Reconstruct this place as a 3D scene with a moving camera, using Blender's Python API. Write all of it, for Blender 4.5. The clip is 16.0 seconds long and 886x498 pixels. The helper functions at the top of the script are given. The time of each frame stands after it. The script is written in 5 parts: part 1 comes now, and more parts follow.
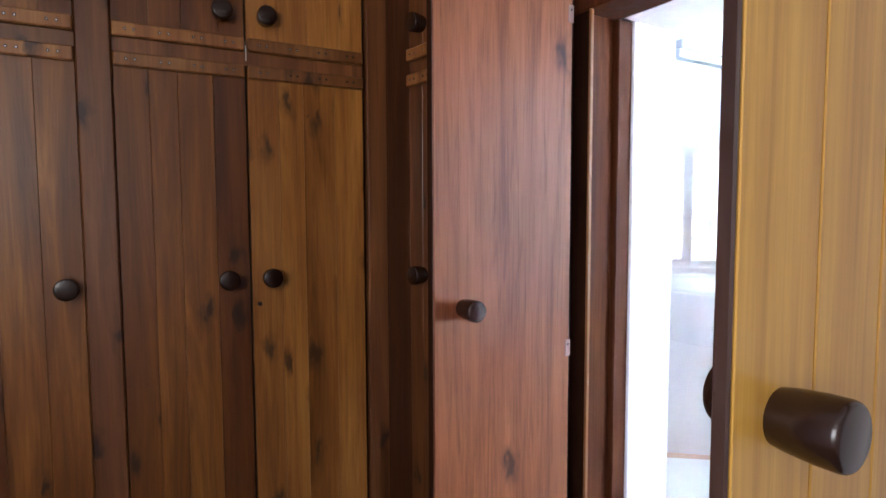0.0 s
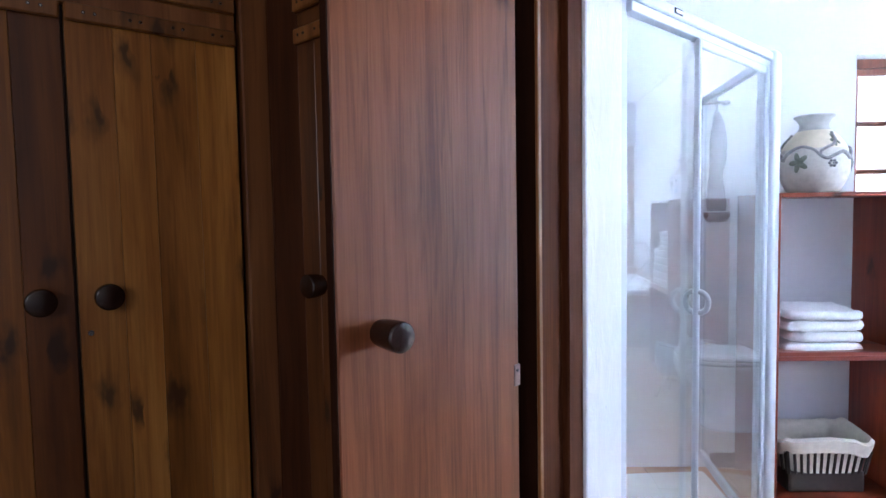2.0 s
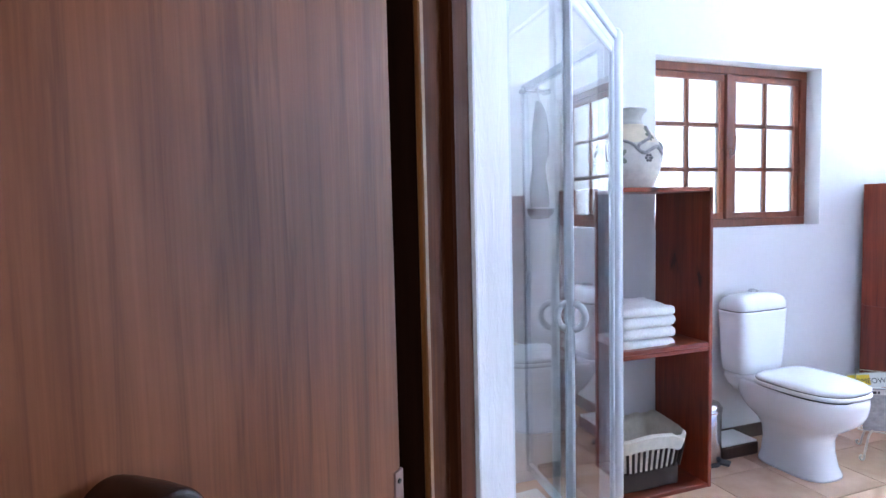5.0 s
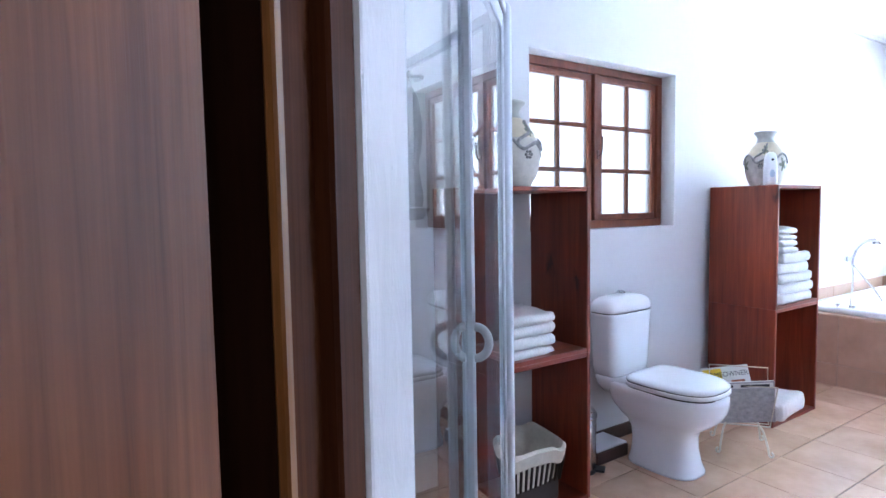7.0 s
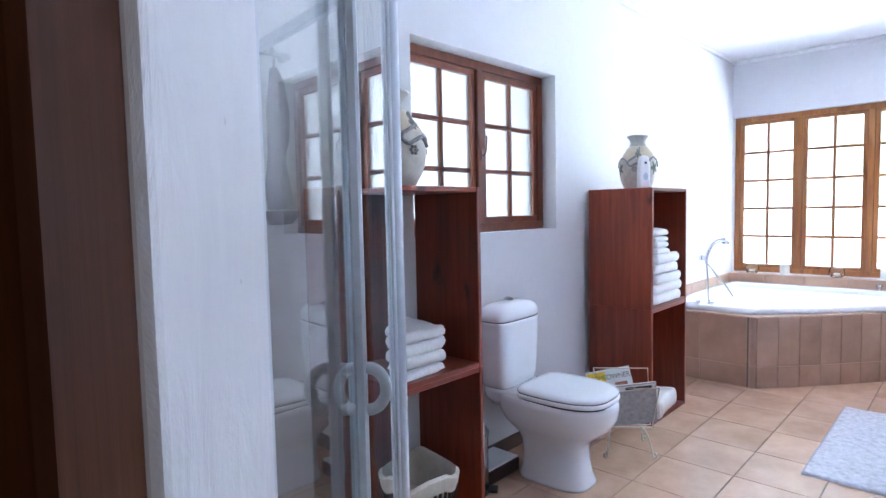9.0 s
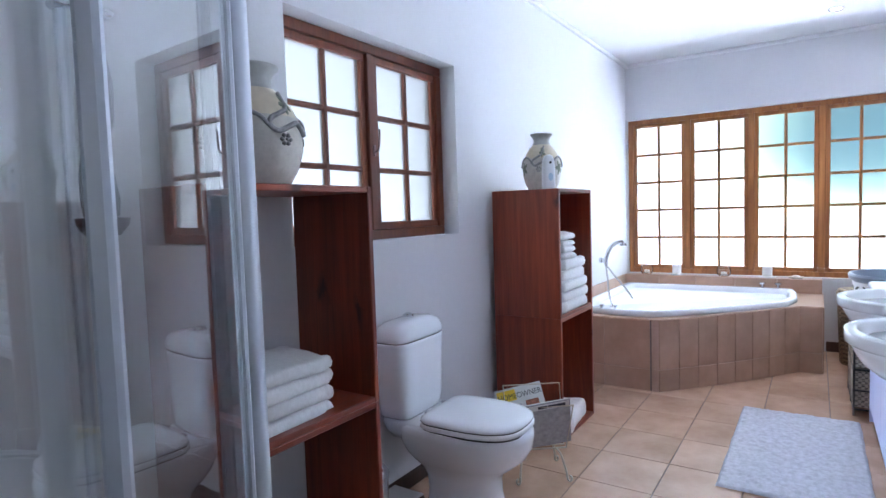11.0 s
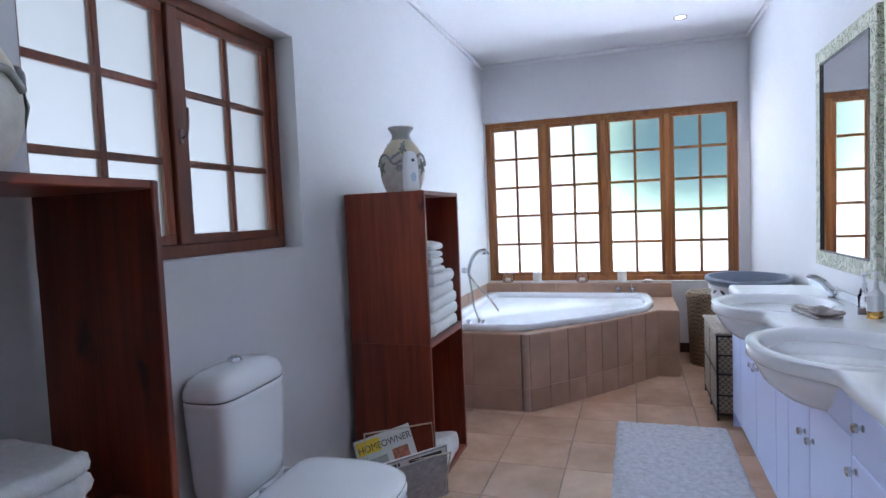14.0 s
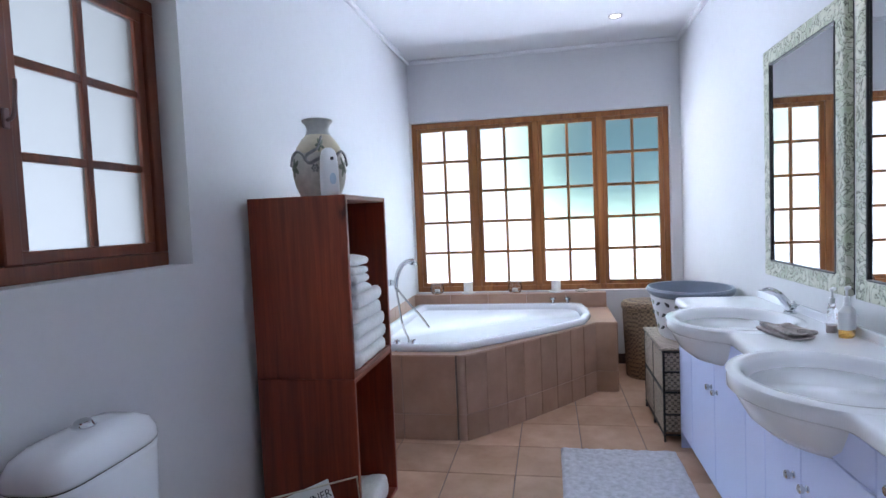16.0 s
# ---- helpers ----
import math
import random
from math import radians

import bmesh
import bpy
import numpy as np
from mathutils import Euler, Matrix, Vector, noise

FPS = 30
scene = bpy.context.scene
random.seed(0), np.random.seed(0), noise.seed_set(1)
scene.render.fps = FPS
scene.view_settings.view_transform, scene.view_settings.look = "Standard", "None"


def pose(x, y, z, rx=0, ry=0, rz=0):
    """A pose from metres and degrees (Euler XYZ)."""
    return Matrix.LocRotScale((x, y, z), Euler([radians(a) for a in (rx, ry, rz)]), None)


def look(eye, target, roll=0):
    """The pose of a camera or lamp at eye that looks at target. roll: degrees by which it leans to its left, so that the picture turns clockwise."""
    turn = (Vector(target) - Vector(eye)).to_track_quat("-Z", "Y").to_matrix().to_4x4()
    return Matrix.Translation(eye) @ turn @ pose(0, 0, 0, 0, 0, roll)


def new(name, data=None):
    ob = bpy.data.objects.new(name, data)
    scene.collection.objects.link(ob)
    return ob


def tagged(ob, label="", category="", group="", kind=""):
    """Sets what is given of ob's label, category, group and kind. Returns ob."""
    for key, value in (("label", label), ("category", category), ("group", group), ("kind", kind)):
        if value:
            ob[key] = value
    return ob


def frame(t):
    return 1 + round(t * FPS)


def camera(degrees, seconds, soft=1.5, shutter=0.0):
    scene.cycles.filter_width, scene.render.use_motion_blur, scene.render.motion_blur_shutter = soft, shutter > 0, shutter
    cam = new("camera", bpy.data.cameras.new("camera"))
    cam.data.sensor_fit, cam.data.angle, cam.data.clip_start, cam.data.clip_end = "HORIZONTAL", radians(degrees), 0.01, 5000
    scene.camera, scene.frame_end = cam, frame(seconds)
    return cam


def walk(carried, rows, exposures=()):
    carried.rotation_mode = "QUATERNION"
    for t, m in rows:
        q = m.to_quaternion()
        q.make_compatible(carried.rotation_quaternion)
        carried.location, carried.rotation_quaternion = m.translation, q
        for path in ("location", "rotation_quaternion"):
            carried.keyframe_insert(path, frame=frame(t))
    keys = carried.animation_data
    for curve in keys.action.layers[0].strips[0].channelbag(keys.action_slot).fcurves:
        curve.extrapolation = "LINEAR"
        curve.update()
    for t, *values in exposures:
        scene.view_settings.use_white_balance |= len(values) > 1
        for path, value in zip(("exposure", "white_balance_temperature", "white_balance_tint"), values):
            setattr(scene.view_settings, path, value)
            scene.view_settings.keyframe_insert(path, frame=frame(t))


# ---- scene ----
cam = camera(75.8, 16.0)
PATH = [
    (0, (0.153, 0.599, 1.354), (-0.269, 2.55, 1.219), -0.2),
    (0.5, (0.134, 0.689, 1.348), (-0.201, 2.656, 1.209), -0.4),
    (1, (0.106, 0.79, 1.341), (-0.142, 2.77, 1.197), -0.5),
    (1.5, (0.083, 0.898, 1.33), (-0.081, 2.887, 1.197), -0.8),
    (2, (0.056, 0.996, 1.312), (-0.018, 2.991, 1.195), -1.0),
    (2.5, (0.035, 1.088, 1.303), (0.074, 3.084, 1.192), -1.1),
    (3, (0.008, 1.191, 1.3), (0.162, 3.182, 1.189), -1.3),
    (3.5, (-0.008, 1.293, 1.303), (0.27, 3.27, 1.179), -1.0),
    (4, (-0.01, 1.371, 1.31), (0.396, 3.325, 1.179), -1.1),
    (6.5, (0.066, 1.762, 1.294), (1.078, 3.482, 1.158), -1.1),
    (7, (0.1, 1.839, 1.3), (1.209, 3.497, 1.16), -1.0),
    (7.5, (0.142, 1.908, 1.303), (1.344, 3.501, 1.164), -1.1),
    (8, (0.184, 1.967, 1.301), (1.476, 3.487, 1.164), -1.1),
    (8.5, (0.212, 2.018, 1.299), (1.582, 3.468, 1.165), -1.2),
    (9, (0.251, 2.078, 1.293), (1.699, 3.452, 1.16), -1.2),
    (11.5, (0.634, 2.361, 1.29), (2.345, 3.389, 1.165), -1.9),
    (12, (0.721, 2.434, 1.29), (2.475, 3.387, 1.165), -1.9),
    (12.5, (0.803, 2.499, 1.287), (2.6, 3.369, 1.162), -2.0),
    (13, (0.866, 2.53, 1.29), (2.7, 3.319, 1.169), -2.1),
    (13.5, (0.937, 2.539, 1.283), (2.803, 3.248, 1.165), -2.3),
    (14, (1.02, 2.559, 1.281), (2.913, 3.193, 1.167), -2.4),
    (14.5, (1.115, 2.599, 1.282), (3.033, 3.156, 1.172), -2.4),
    (15, (1.208, 2.627, 1.281), (3.144, 3.117, 1.173), -2.4),
    (15.5, (1.293, 2.65, 1.282), (3.243, 3.081, 1.175), -2.5),
    (16, (1.394, 2.699, 1.298), (3.357, 3.069, 1.19), -2.4),
]
EXPOSURES = [(t, e, k, 15.5) for t, e, k in ((0, 2.95, 6000), (1.5, 2.3, 5700), (3, 1.9, 5650), (4, 1.92, 5700), (6.5, 1.46, 5750), (8, 1.32, 5800), (9, 1.12, 5950), (11.5, 0.5, 6000), (12.5, 0.14, 6050), (14, 0.04, 6050), (16, 0.06, 6100))]
walk(cam, [(t, look(eye, target, roll)) for t, eye, target, roll in PATH], EXPOSURES)

# ---- light ----
world = bpy.data.worlds.new("world")
scene.world = world
world.use_nodes = True
sky = world.node_tree.nodes.new("ShaderNodeTexSky")
sky.sky_type, sky.sun_disc, sky.sun_elevation, sky.sun_rotation = "NISHITA", False, radians(75), radians(146)
world.node_tree.nodes["Background"].inputs["Strength"].default_value = 0.12
world.node_tree.links.new(sky.outputs["Color"], world.node_tree.nodes["Background"].inputs["Color"])


def lamp(name, kind, m, energy, size=(1, 1), colour=(1, 1, 1)):
    d = bpy.data.lights.new(name, kind)
    d.energy, d.color = energy, colour
    if kind == "AREA":
        d.shape, d.size, d.size_y = "RECTANGLE", size[0], size[1]
    ob = new(name, d)
    ob.matrix_world = m
    return ob


sun = lamp("sun", "SUN", look((2, -3, 14), (0, 0, 0)), 3.0, colour=(1, 0.95, 0.88))
sun.data.angle = radians(0.5)
# added lamp in an invented window opening behind the walk, for the dressing room
lamp("dressing_fill_light", "AREA", pose(0.212, 2.186, 0, 0, 0, 44) @ pose(-2.56, -1.6, 1.8, 0, -90, 0), 5.2, (0.9, 1.3), (1, 0.88, 0.72))
# skylight at the side window, just outside its frosted panes
lamp("side_window_sky", "AREA", pose(2.567, 4.065, 1.62, -90, 0, 0), 12, (1.06, 0.8), (0.86, 0.93, 1.0))

# ---- materials ----


def mat(name):
    m = bpy.data.materials.new(name)
    m.use_nodes = True
    t = m.node_tree
    return m, t.nodes, t.links, t.nodes["Principled BSDF"]


def ramp(nodes, stops, interp="LINEAR"):
    r = nodes.new("ShaderNodeValToRGB")
    r.color_ramp.interpolation = interp
    e = r.color_ramp.elements
    while len(e) < len(stops):
        e.new(0.5)
    for el, (p, c) in zip(e, stops):
        el.position, el.color = p, (*c, 1) if len(c) == 3 else c
    return r


def coords(nodes, links, scale=(1, 1, 1), per_object=True, space="Object"):
    tc = nodes.new("ShaderNodeTexCoord")
    mp = nodes.new("ShaderNodeMapping")
    mp.inputs["Scale"].default_value = scale
    links.new(tc.outputs[space], mp.inputs["Vector"])
    if per_object:
        oi = nodes.new("ShaderNodeObjectInfo")
        mul = nodes.new("ShaderNodeMath")
        mul.operation = "MULTIPLY"
        mul.inputs[1].default_value = 37.0
        links.new(oi.outputs["Random"], mul.inputs[0])
        links.new(mul.outputs[0], mp.inputs["Location"])
    return mp


def noise_tex(nodes, links, vec, scale, detail=4, rough=0.55, distort=0.0):
    n = nodes.new("ShaderNodeTexNoise")
    n.inputs["Scale"].default_value, n.inputs["Detail"].default_value = scale, detail
    n.inputs["Roughness"].default_value, n.inputs["Distortion"].default_value = rough, distort
    links.new(vec, n.inputs["Vector"])
    return n


def bump(nodes, links, height, bsdf, strength, distance=0.002):
    b = nodes.new("ShaderNodeBump")
    b.inputs["Strength"].default_value, b.inputs["Distance"].default_value = strength, distance
    links.new(height, b.inputs["Height"])
    links.new(b.outputs["Normal"], bsdf.inputs["Normal"])
    return b


def mix(nodes, links, fac, a, b, blend="MIX"):
    m = nodes.new("ShaderNodeMix")
    m.data_type, m.blend_type = "RGBA", blend
    for sock, v in ((m.inputs[0], fac), (m.inputs[6], a), (m.inputs[7], b)):
        if isinstance(v, (int, float)):
            sock.default_value = v
        elif isinstance(v, tuple):
            sock.default_value = (*v, 1)
        else:
            links.new(v, sock)
    return m.outputs[2]


def gloss_range(rough, low, high):
    """Two roughness stops that stay on one side of the satin mark."""
    a, b = rough * low, min(1, rough * high)
    if a < 0.285 and b > 0.26:
        a, b = (0.295, max(b, 0.32)) if rough >= 0.26 else (a, 0.255)
    return (a,) * 3, (b,) * 3


def wood(name, dark, mid, light, rough=0.35, knots=0.0, vary=0.35, grain=1.0, spread=0.0, shine=0.5, streaks=0.75):
    """Timber with its grain along z, per-board variation and, if asked for, dark knots."""
    m, n, l, b = mat(name)
    mp = coords(n, l, (1, 1, 0.09))
    broad = noise_tex(n, l, mp.outputs["Vector"], 9, 4, 0.6, 1.2)
    mp2 = coords(n, l, (1, 1, 0.022))
    fine = noise_tex(n, l, mp2.outputs["Vector"], 170 * grain, 3, 0.6, 0.2)
    r = ramp(n, [(0.28, dark), (0.5, mid), (0.74, light)])
    l.new(broad.outputs["Fac"], r.inputs["Fac"])
    rf = ramp(n, [(0.3, (0.82, 0.79, 0.75)), (0.65, (1.05, 1.05, 1.05))])
    l.new(fine.outputs["Fac"], rf.inputs["Fac"])
    col = mix(n, l, 0.8, r.outputs["Color"], rf.outputs["Color"], "MULTIPLY")
    oi = n.new("ShaderNodeObjectInfo")
    lo, hi = 1 - vary, 1 + vary * 0.6
    rv = ramp(n, [(0, (lo, lo * (1 - spread), lo * (1 - spread))), (1, (hi, hi, hi))])
    l.new(oi.outputs["Random"], rv.inputs["Fac"])
    col = mix(n, l, 1.0, col, rv.outputs["Color"], "MULTIPLY")
    mp3 = coords(n, l, (1, 1, 0.045))
    streak = noise_tex(n, l, mp3.outputs["Vector"], 42 * grain, 4, 0.65, 0.8)
    rs = ramp(n, [(0.32, (0.66, 0.6, 0.56)), (0.5, (0.98, 0.97, 0.96)), (0.7, (1.14, 1.16, 1.18))])
    l.new(streak.outputs["Fac"], rs.inputs["Fac"])
    col = mix(n, l, streaks, col, rs.outputs["Color"], "MULTIPLY")
    if knots:
        kp = coords(n, l, (12.0, 12.0, 5.2))
        vo = n.new("ShaderNodeTexVoronoi")
        vo.voronoi_dimensions = "2D"
        vo.inputs["Scale"].default_value = 1.0
        warp = noise_tex(n, l, kp.outputs["Vector"], 2.5, 2)
        vm = n.new("ShaderNodeVectorMath")
        vm.operation = "MULTIPLY_ADD"
        vm.inputs[1].default_value = (0.6, 0.6, 0.6)
        l.new(warp.outputs["Color"], vm.inputs[0])
        l.new(kp.outputs["Vector"], vm.inputs[2])
        sx = n.new("ShaderNodeSeparateXYZ")
        cx = n.new("ShaderNodeCombineXYZ")
        l.new(vm.outputs[0], sx.inputs[0])
        across = n.new("ShaderNodeMath")
        l.new(sx.outputs[0], across.inputs[0])
        l.new(sx.outputs[1], across.inputs[1])
        l.new(across.outputs[0], cx.inputs[0])
        l.new(sx.outputs[2], cx.inputs[1])
        l.new(cx.outputs[0], vo.inputs["Vector"])
        rk = ramp(n, [(0.0, (0.96, 0.96, 0.96)), (0.11, (0.9, 0.9, 0.9)), (0.17, (0.55, 0.55, 0.55)), (0.25, (0.28, 0.28, 0.28)), (0.38, (0, 0, 0))])
        l.new(vo.outputs["Distance"], rk.inputs["Fac"])
        sel = n.new("ShaderNodeMath")
        sel.operation = "LESS_THAN"
        sel.inputs[1].default_value = knots
        sep = n.new("ShaderNodeSeparateColor")
        l.new(vo.outputs["Color"], sep.inputs[0])
        l.new(sep.outputs[0], sel.inputs[0])
        mu = n.new("ShaderNodeMath")
        mu.operation = "MULTIPLY"
        l.new(rk.outputs["Color"], mu.inputs[0])
        l.new(sel.outputs[0], mu.inputs[1])
        col = mix(n, l, mu.outputs[0], col, (dark[0] * 0.26, dark[1] * 0.26, dark[2] * 0.5))
    l.new(col, b.inputs["Base Color"])
    b.inputs["Specular IOR Level"].default_value = shine
    ga, gb = gloss_range(rough, 0.75, 1.25)
    rr = ramp(n, [(0.3, ga), (0.7, gb)])
    l.new(broad.outputs["Fac"], rr.inputs["Fac"])
    l.new(rr.outputs["Color"], b.inputs["Roughness"])
    bump(n, l, fine.outputs["Fac"], b, 0.25, 0.001)
    return m


def plain(name, colour, rough=0.5, metal=0.0, vary=0.06, scale=18, bumpy=0.0, coat=0.0, bump_scale=None):
    m, n, l, b = mat(name)
    mp = coords(n, l)
    no = noise_tex(n, l, mp.outputs["Vector"], scale, 5, 0.6)
    lo, hi = tuple(c * (1 - vary) for c in colour), tuple(min(1, c * (1 + vary)) for c in colour)
    r = ramp(n, [(0.3, lo), (0.7, hi)])
    l.new(no.outputs["Fac"], r.inputs["Fac"])
    l.new(r.outputs["Color"], b.inputs["Base Color"])
    b.inputs["Metallic"].default_value, b.inputs["Coat Weight"].default_value = metal, coat
    ga, gb = gloss_range(rough, 0.85, 1.15)
    rr = ramp(n, [(0.3, ga), (0.7, gb)])
    l.new(no.outputs["Fac"], rr.inputs["Fac"])
    l.new(rr.outputs["Color"], b.inputs["Roughness"])
    if bumpy:
        nb = noise_tex(n, l, mp.outputs["Vector"], bump_scale or scale * 4, 5, 0.65)
        bump(n, l, nb.outputs["Fac"], b, bumpy, 0.003)
    return m


def plaster(name, colour):
    """Painted, hand-trowelled plaster: broad unevenness, fine grit and a few scuffs."""
    m, n, l, b = mat(name)
    mp = coords(n, l, per_object=False)
    a = noise_tex(n, l, mp.outputs["Vector"], 1.3, 4)
    c = noise_tex(n, l, mp.outputs["Vector"], 30, 6, 0.7)
    r = ramp(n, [(0.3, tuple(v * 0.95 for v in colour)), (0.7, colour)])
    l.new(a.outputs["Fac"], r.inputs["Fac"])
    rc = ramp(n, [(0.2, (0.93, 0.93, 0.94)), (0.5, (1, 1, 1))])
    l.new(c.outputs["Fac"], rc.inputs["Fac"])
    l.new(mix(n, l, 0.7, r.outputs["Color"], rc.outputs["Color"], "MULTIPLY"), b.inputs["Base Color"])
    b.inputs["Roughness"].default_value = 0.6
    w = noise_tex(n, l, mp.outputs["Vector"], 9, 6, 0.6)
    bump(n, l, w.outputs["Fac"], b, 0.35, 0.006)
    return m


def brushed_plaster(name, colour):
    """Thick white paint with streaks that run down the reveal."""
    m, n, l, b = mat(name)
    mp = coords(n, l, (1, 1, 0.38), per_object=False)
    a = noise_tex(n, l, mp.outputs["Vector"], 20, 6, 0.66, 0.5)
    r = ramp(n, [(0.25, tuple(v * 0.94 for v in colour)), (0.6, colour)])
    l.new(a.outputs["Fac"], r.inputs["Fac"])
    sp = noise_tex(n, l, coords(n, l, (1, 1, 0.6), per_object=False).outputs["Vector"], 60, 2, 0.5)
    rs = ramp(n, [(0.72, (0, 0, 0)), (0.75, (1, 1, 1))])
    l.new(sp.outputs["Fac"], rs.inputs["Fac"])
    l.new(mix(n, l, rs.outputs["Color"], r.outputs["Color"], tuple(v * 0.72 for v in colour)), b.inputs["Base Color"])
    b.inputs["Roughness"].default_value = 0.45
    bump(n, l, a.outputs["Fac"], b, 0.55, 0.006)
    return m


def tile_mat(name, dark, light, rough=0.3):
    m, n, l, b = mat(name)
    mp = coords(n, l)
    a = noise_tex(n, l, mp.outputs["Vector"], 4, 5, 0.6, 0.1)
    r = ramp(n, [(0.3, dark), (0.68, light)])
    l.new(a.outputs["Fac"], r.inputs["Fac"])
    sp = noise_tex(n, l, mp.outputs["Vector"], 90, 3, 0.6)
    rs = ramp(n, [(0.3, (0.85, 0.82, 0.8)), (0.55, (1, 1, 1))])
    l.new(sp.outputs["Fac"], rs.inputs["Fac"])
    col = r.outputs["Color"]
    oi = n.new("ShaderNodeObjectInfo")
    rv = ramp(n, [(0, (0.88, 0.88, 0.88)), (1, (1.08, 1.07, 1.06))])
    l.new(oi.outputs["Random"], rv.inputs["Fac"])
    l.new(mix(n, l, 1.0, col, rv.outputs["Color"], "MULTIPLY"), b.inputs["Base Color"])
    ga, gb = gloss_range(rough, 0.95, 1.1)
    rr = ramp(n, [(0.3, ga), (0.7, gb)])
    l.new(a.outputs["Fac"], rr.inputs["Fac"])
    l.new(rr.outputs["Color"], b.inputs["Roughness"])
    bump(n, l, a.outputs["Fac"], b, 0.08, 0.001)
    return m


def glass(name, tint=(1, 1, 1), rough=0.0, ior=1.45):
    m, n, l, b = mat(name)
    b.inputs["Base Color"].default_value = (*tint, 1)
    b.inputs["Transmission Weight"].default_value = 1
    b.inputs["Roughness"].default_value, b.inputs["IOR"].default_value = rough, ior
    return m


def frosted(name):
    m, n, l, b = mat(name)
    b.inputs["Base Color"].default_value = (0.05, 0.051, 0.049, 1)
    b.inputs["Transmission Weight"].default_value = 1
    b.inputs["Roughness"].default_value, b.inputs["IOR"].default_value = 0.45, 1.3
    return m


def weave(name, dark, light, sx, sz):
    """Woven cane or banana leaf: rows of strands over and under."""
    m, n, l, b = mat(name)
    mp = coords(n, l, (sx, sx, sz), per_object=False)
    ch = n.new("ShaderNodeTexChecker")
    ch.inputs["Scale"].default_value = 1.0
    l.new(mp.outputs["Vector"], ch.inputs["Vector"])
    wv = n.new("ShaderNodeTexWave")
    wv.bands_direction = "Z"
    wv.inputs["Scale"].default_value, wv.inputs["Distortion"].default_value = 0.5, 1.5
    l.new(mp.outputs["Vector"], wv.inputs["Vector"])
    no = noise_tex(n, l, coords(n, l, per_object=False).outputs["Vector"], 60, 4)
    r = ramp(n, [(0.25, dark), (0.75, light)])
    mx = n.new("ShaderNodeMath")
    mx.operation = "MULTIPLY_ADD"
    mx.inputs[1].default_value = 0.45
    l.new(wv.outputs["Fac"], mx.inputs[0])
    l.new(no.outputs["Fac"], mx.inputs[2])
    sb = n.new("ShaderNodeMath")
    sb.operation = "MULTIPLY_ADD"
    sb.inputs[1].default_value, sb.inputs[2].default_value = 0.55, -0.27
    l.new(ch.outputs["Fac"], sb.inputs[0])
    ad = n.new("ShaderNodeMath")
    l.new(mx.outputs[0], ad.inputs[0])
    l.new(sb.outputs[0], ad.inputs[1])
    l.new(ad.outputs[0], r.inputs["Fac"])
    l.new(r.outputs["Color"], b.inputs["Base Color"])
    b.inputs["Roughness"].default_value = 0.7
    bump(n, l, ad.outputs[0], b, 0.8, 0.006)
    return m


def glow(name, colour, strength, centre, size, shade, lawn):
    """Blurred garden and sky beyond the frosted panes, with a dark tree in it."""
    m, n, l, b = mat(name)
    tc = n.new("ShaderNodeTexCoord")
    mp = n.new("ShaderNodeMapping")
    mp.vector_type = "TEXTURE"
    mp.inputs["Location"].default_value, mp.inputs["Scale"].default_value = centre, size
    l.new(tc.outputs["Object"], mp.inputs["Vector"])
    no = noise_tex(n, l, tc.outputs["Object"], 1.6, 3, 0.6)
    vm = n.new("ShaderNodeVectorMath")
    vm.operation = "MULTIPLY_ADD"
    vm.inputs[1].default_value = (0.5, 0.5, 0.5)
    l.new(no.outputs["Color"], vm.inputs[0])
    l.new(mp.outputs["Vector"], vm.inputs[2])
    g = n.new("ShaderNodeTexGradient")
    g.gradient_type = "SPHERICAL"
    l.new(vm.outputs[0], g.inputs["Vector"])
    r = ramp(n, [(0.0, colour), (0.2, lawn), (0.5, shade)])
    l.new(g.outputs["Fac"], r.inputs["Fac"])
    sep = n.new("ShaderNodeSeparateXYZ")
    l.new(tc.outputs["Generated"], sep.inputs[0])
    rz = ramp(n, [(0.15, (1.0, 1.0, 1.0)), (0.75, (0.45, 0.45, 0.45))])
    l.new(sep.outputs[2], rz.inputs["Fac"])
    l.new(mix(n, l, 1.0, r.outputs["Color"], rz.outputs["Color"], "MULTIPLY"), b.inputs["Emission Color"])
    b.inputs["Emission Strength"].default_value = strength
    b.inputs["Base Color"].default_value = (0, 0, 0, 1)
    b.inputs["Roughness"].default_value = 1
    return m


WALL = plaster("white_wall_plaster", (0.64, 0.64, 0.66))
CEIL = plain("ceiling_paint", (0.72, 0.72, 0.74), 0.7, vary=0.02, scale=3)
REVEAL = brushed_plaster("brushed_white_paint", (0.64, 0.645, 0.69))
PINE = wood("stained_knotty_pine", (0.085, 0.026, 0.005), (0.18, 0.064, 0.010), (0.33, 0.14, 0.022), 0.3, knots=0.2, vary=0.42, spread=0.2)
# lighter PINE copy: the sheen on one cupboard leaf is put in its colour
LITPINE = wood("lit_knotty_pine", (0.18, 0.065, 0.012), (0.33, 0.135, 0.026), (0.47, 0.225, 0.048), 0.3, knots=0.22, vary=0.34, spread=0.12)
# pine darkened to the shade of the hinge gap; the leaf edge shares it
SHADEPINE = wood("shade_dark_red_pine", (0.016, 0.005, 0.003), (0.028, 0.009, 0.004), (0.042, 0.014, 0.006), 0.6, vary=0.2, shine=0.1)
# darker copy of POST that carries the shade of the cupboard corner
CORNERSHADE = wood("shaded_corner_pine", (0.032, 0.010, 0.0035), (0.058, 0.018, 0.006), (0.09, 0.031, 0.011), 0.5, vary=0.2, shine=0.2)
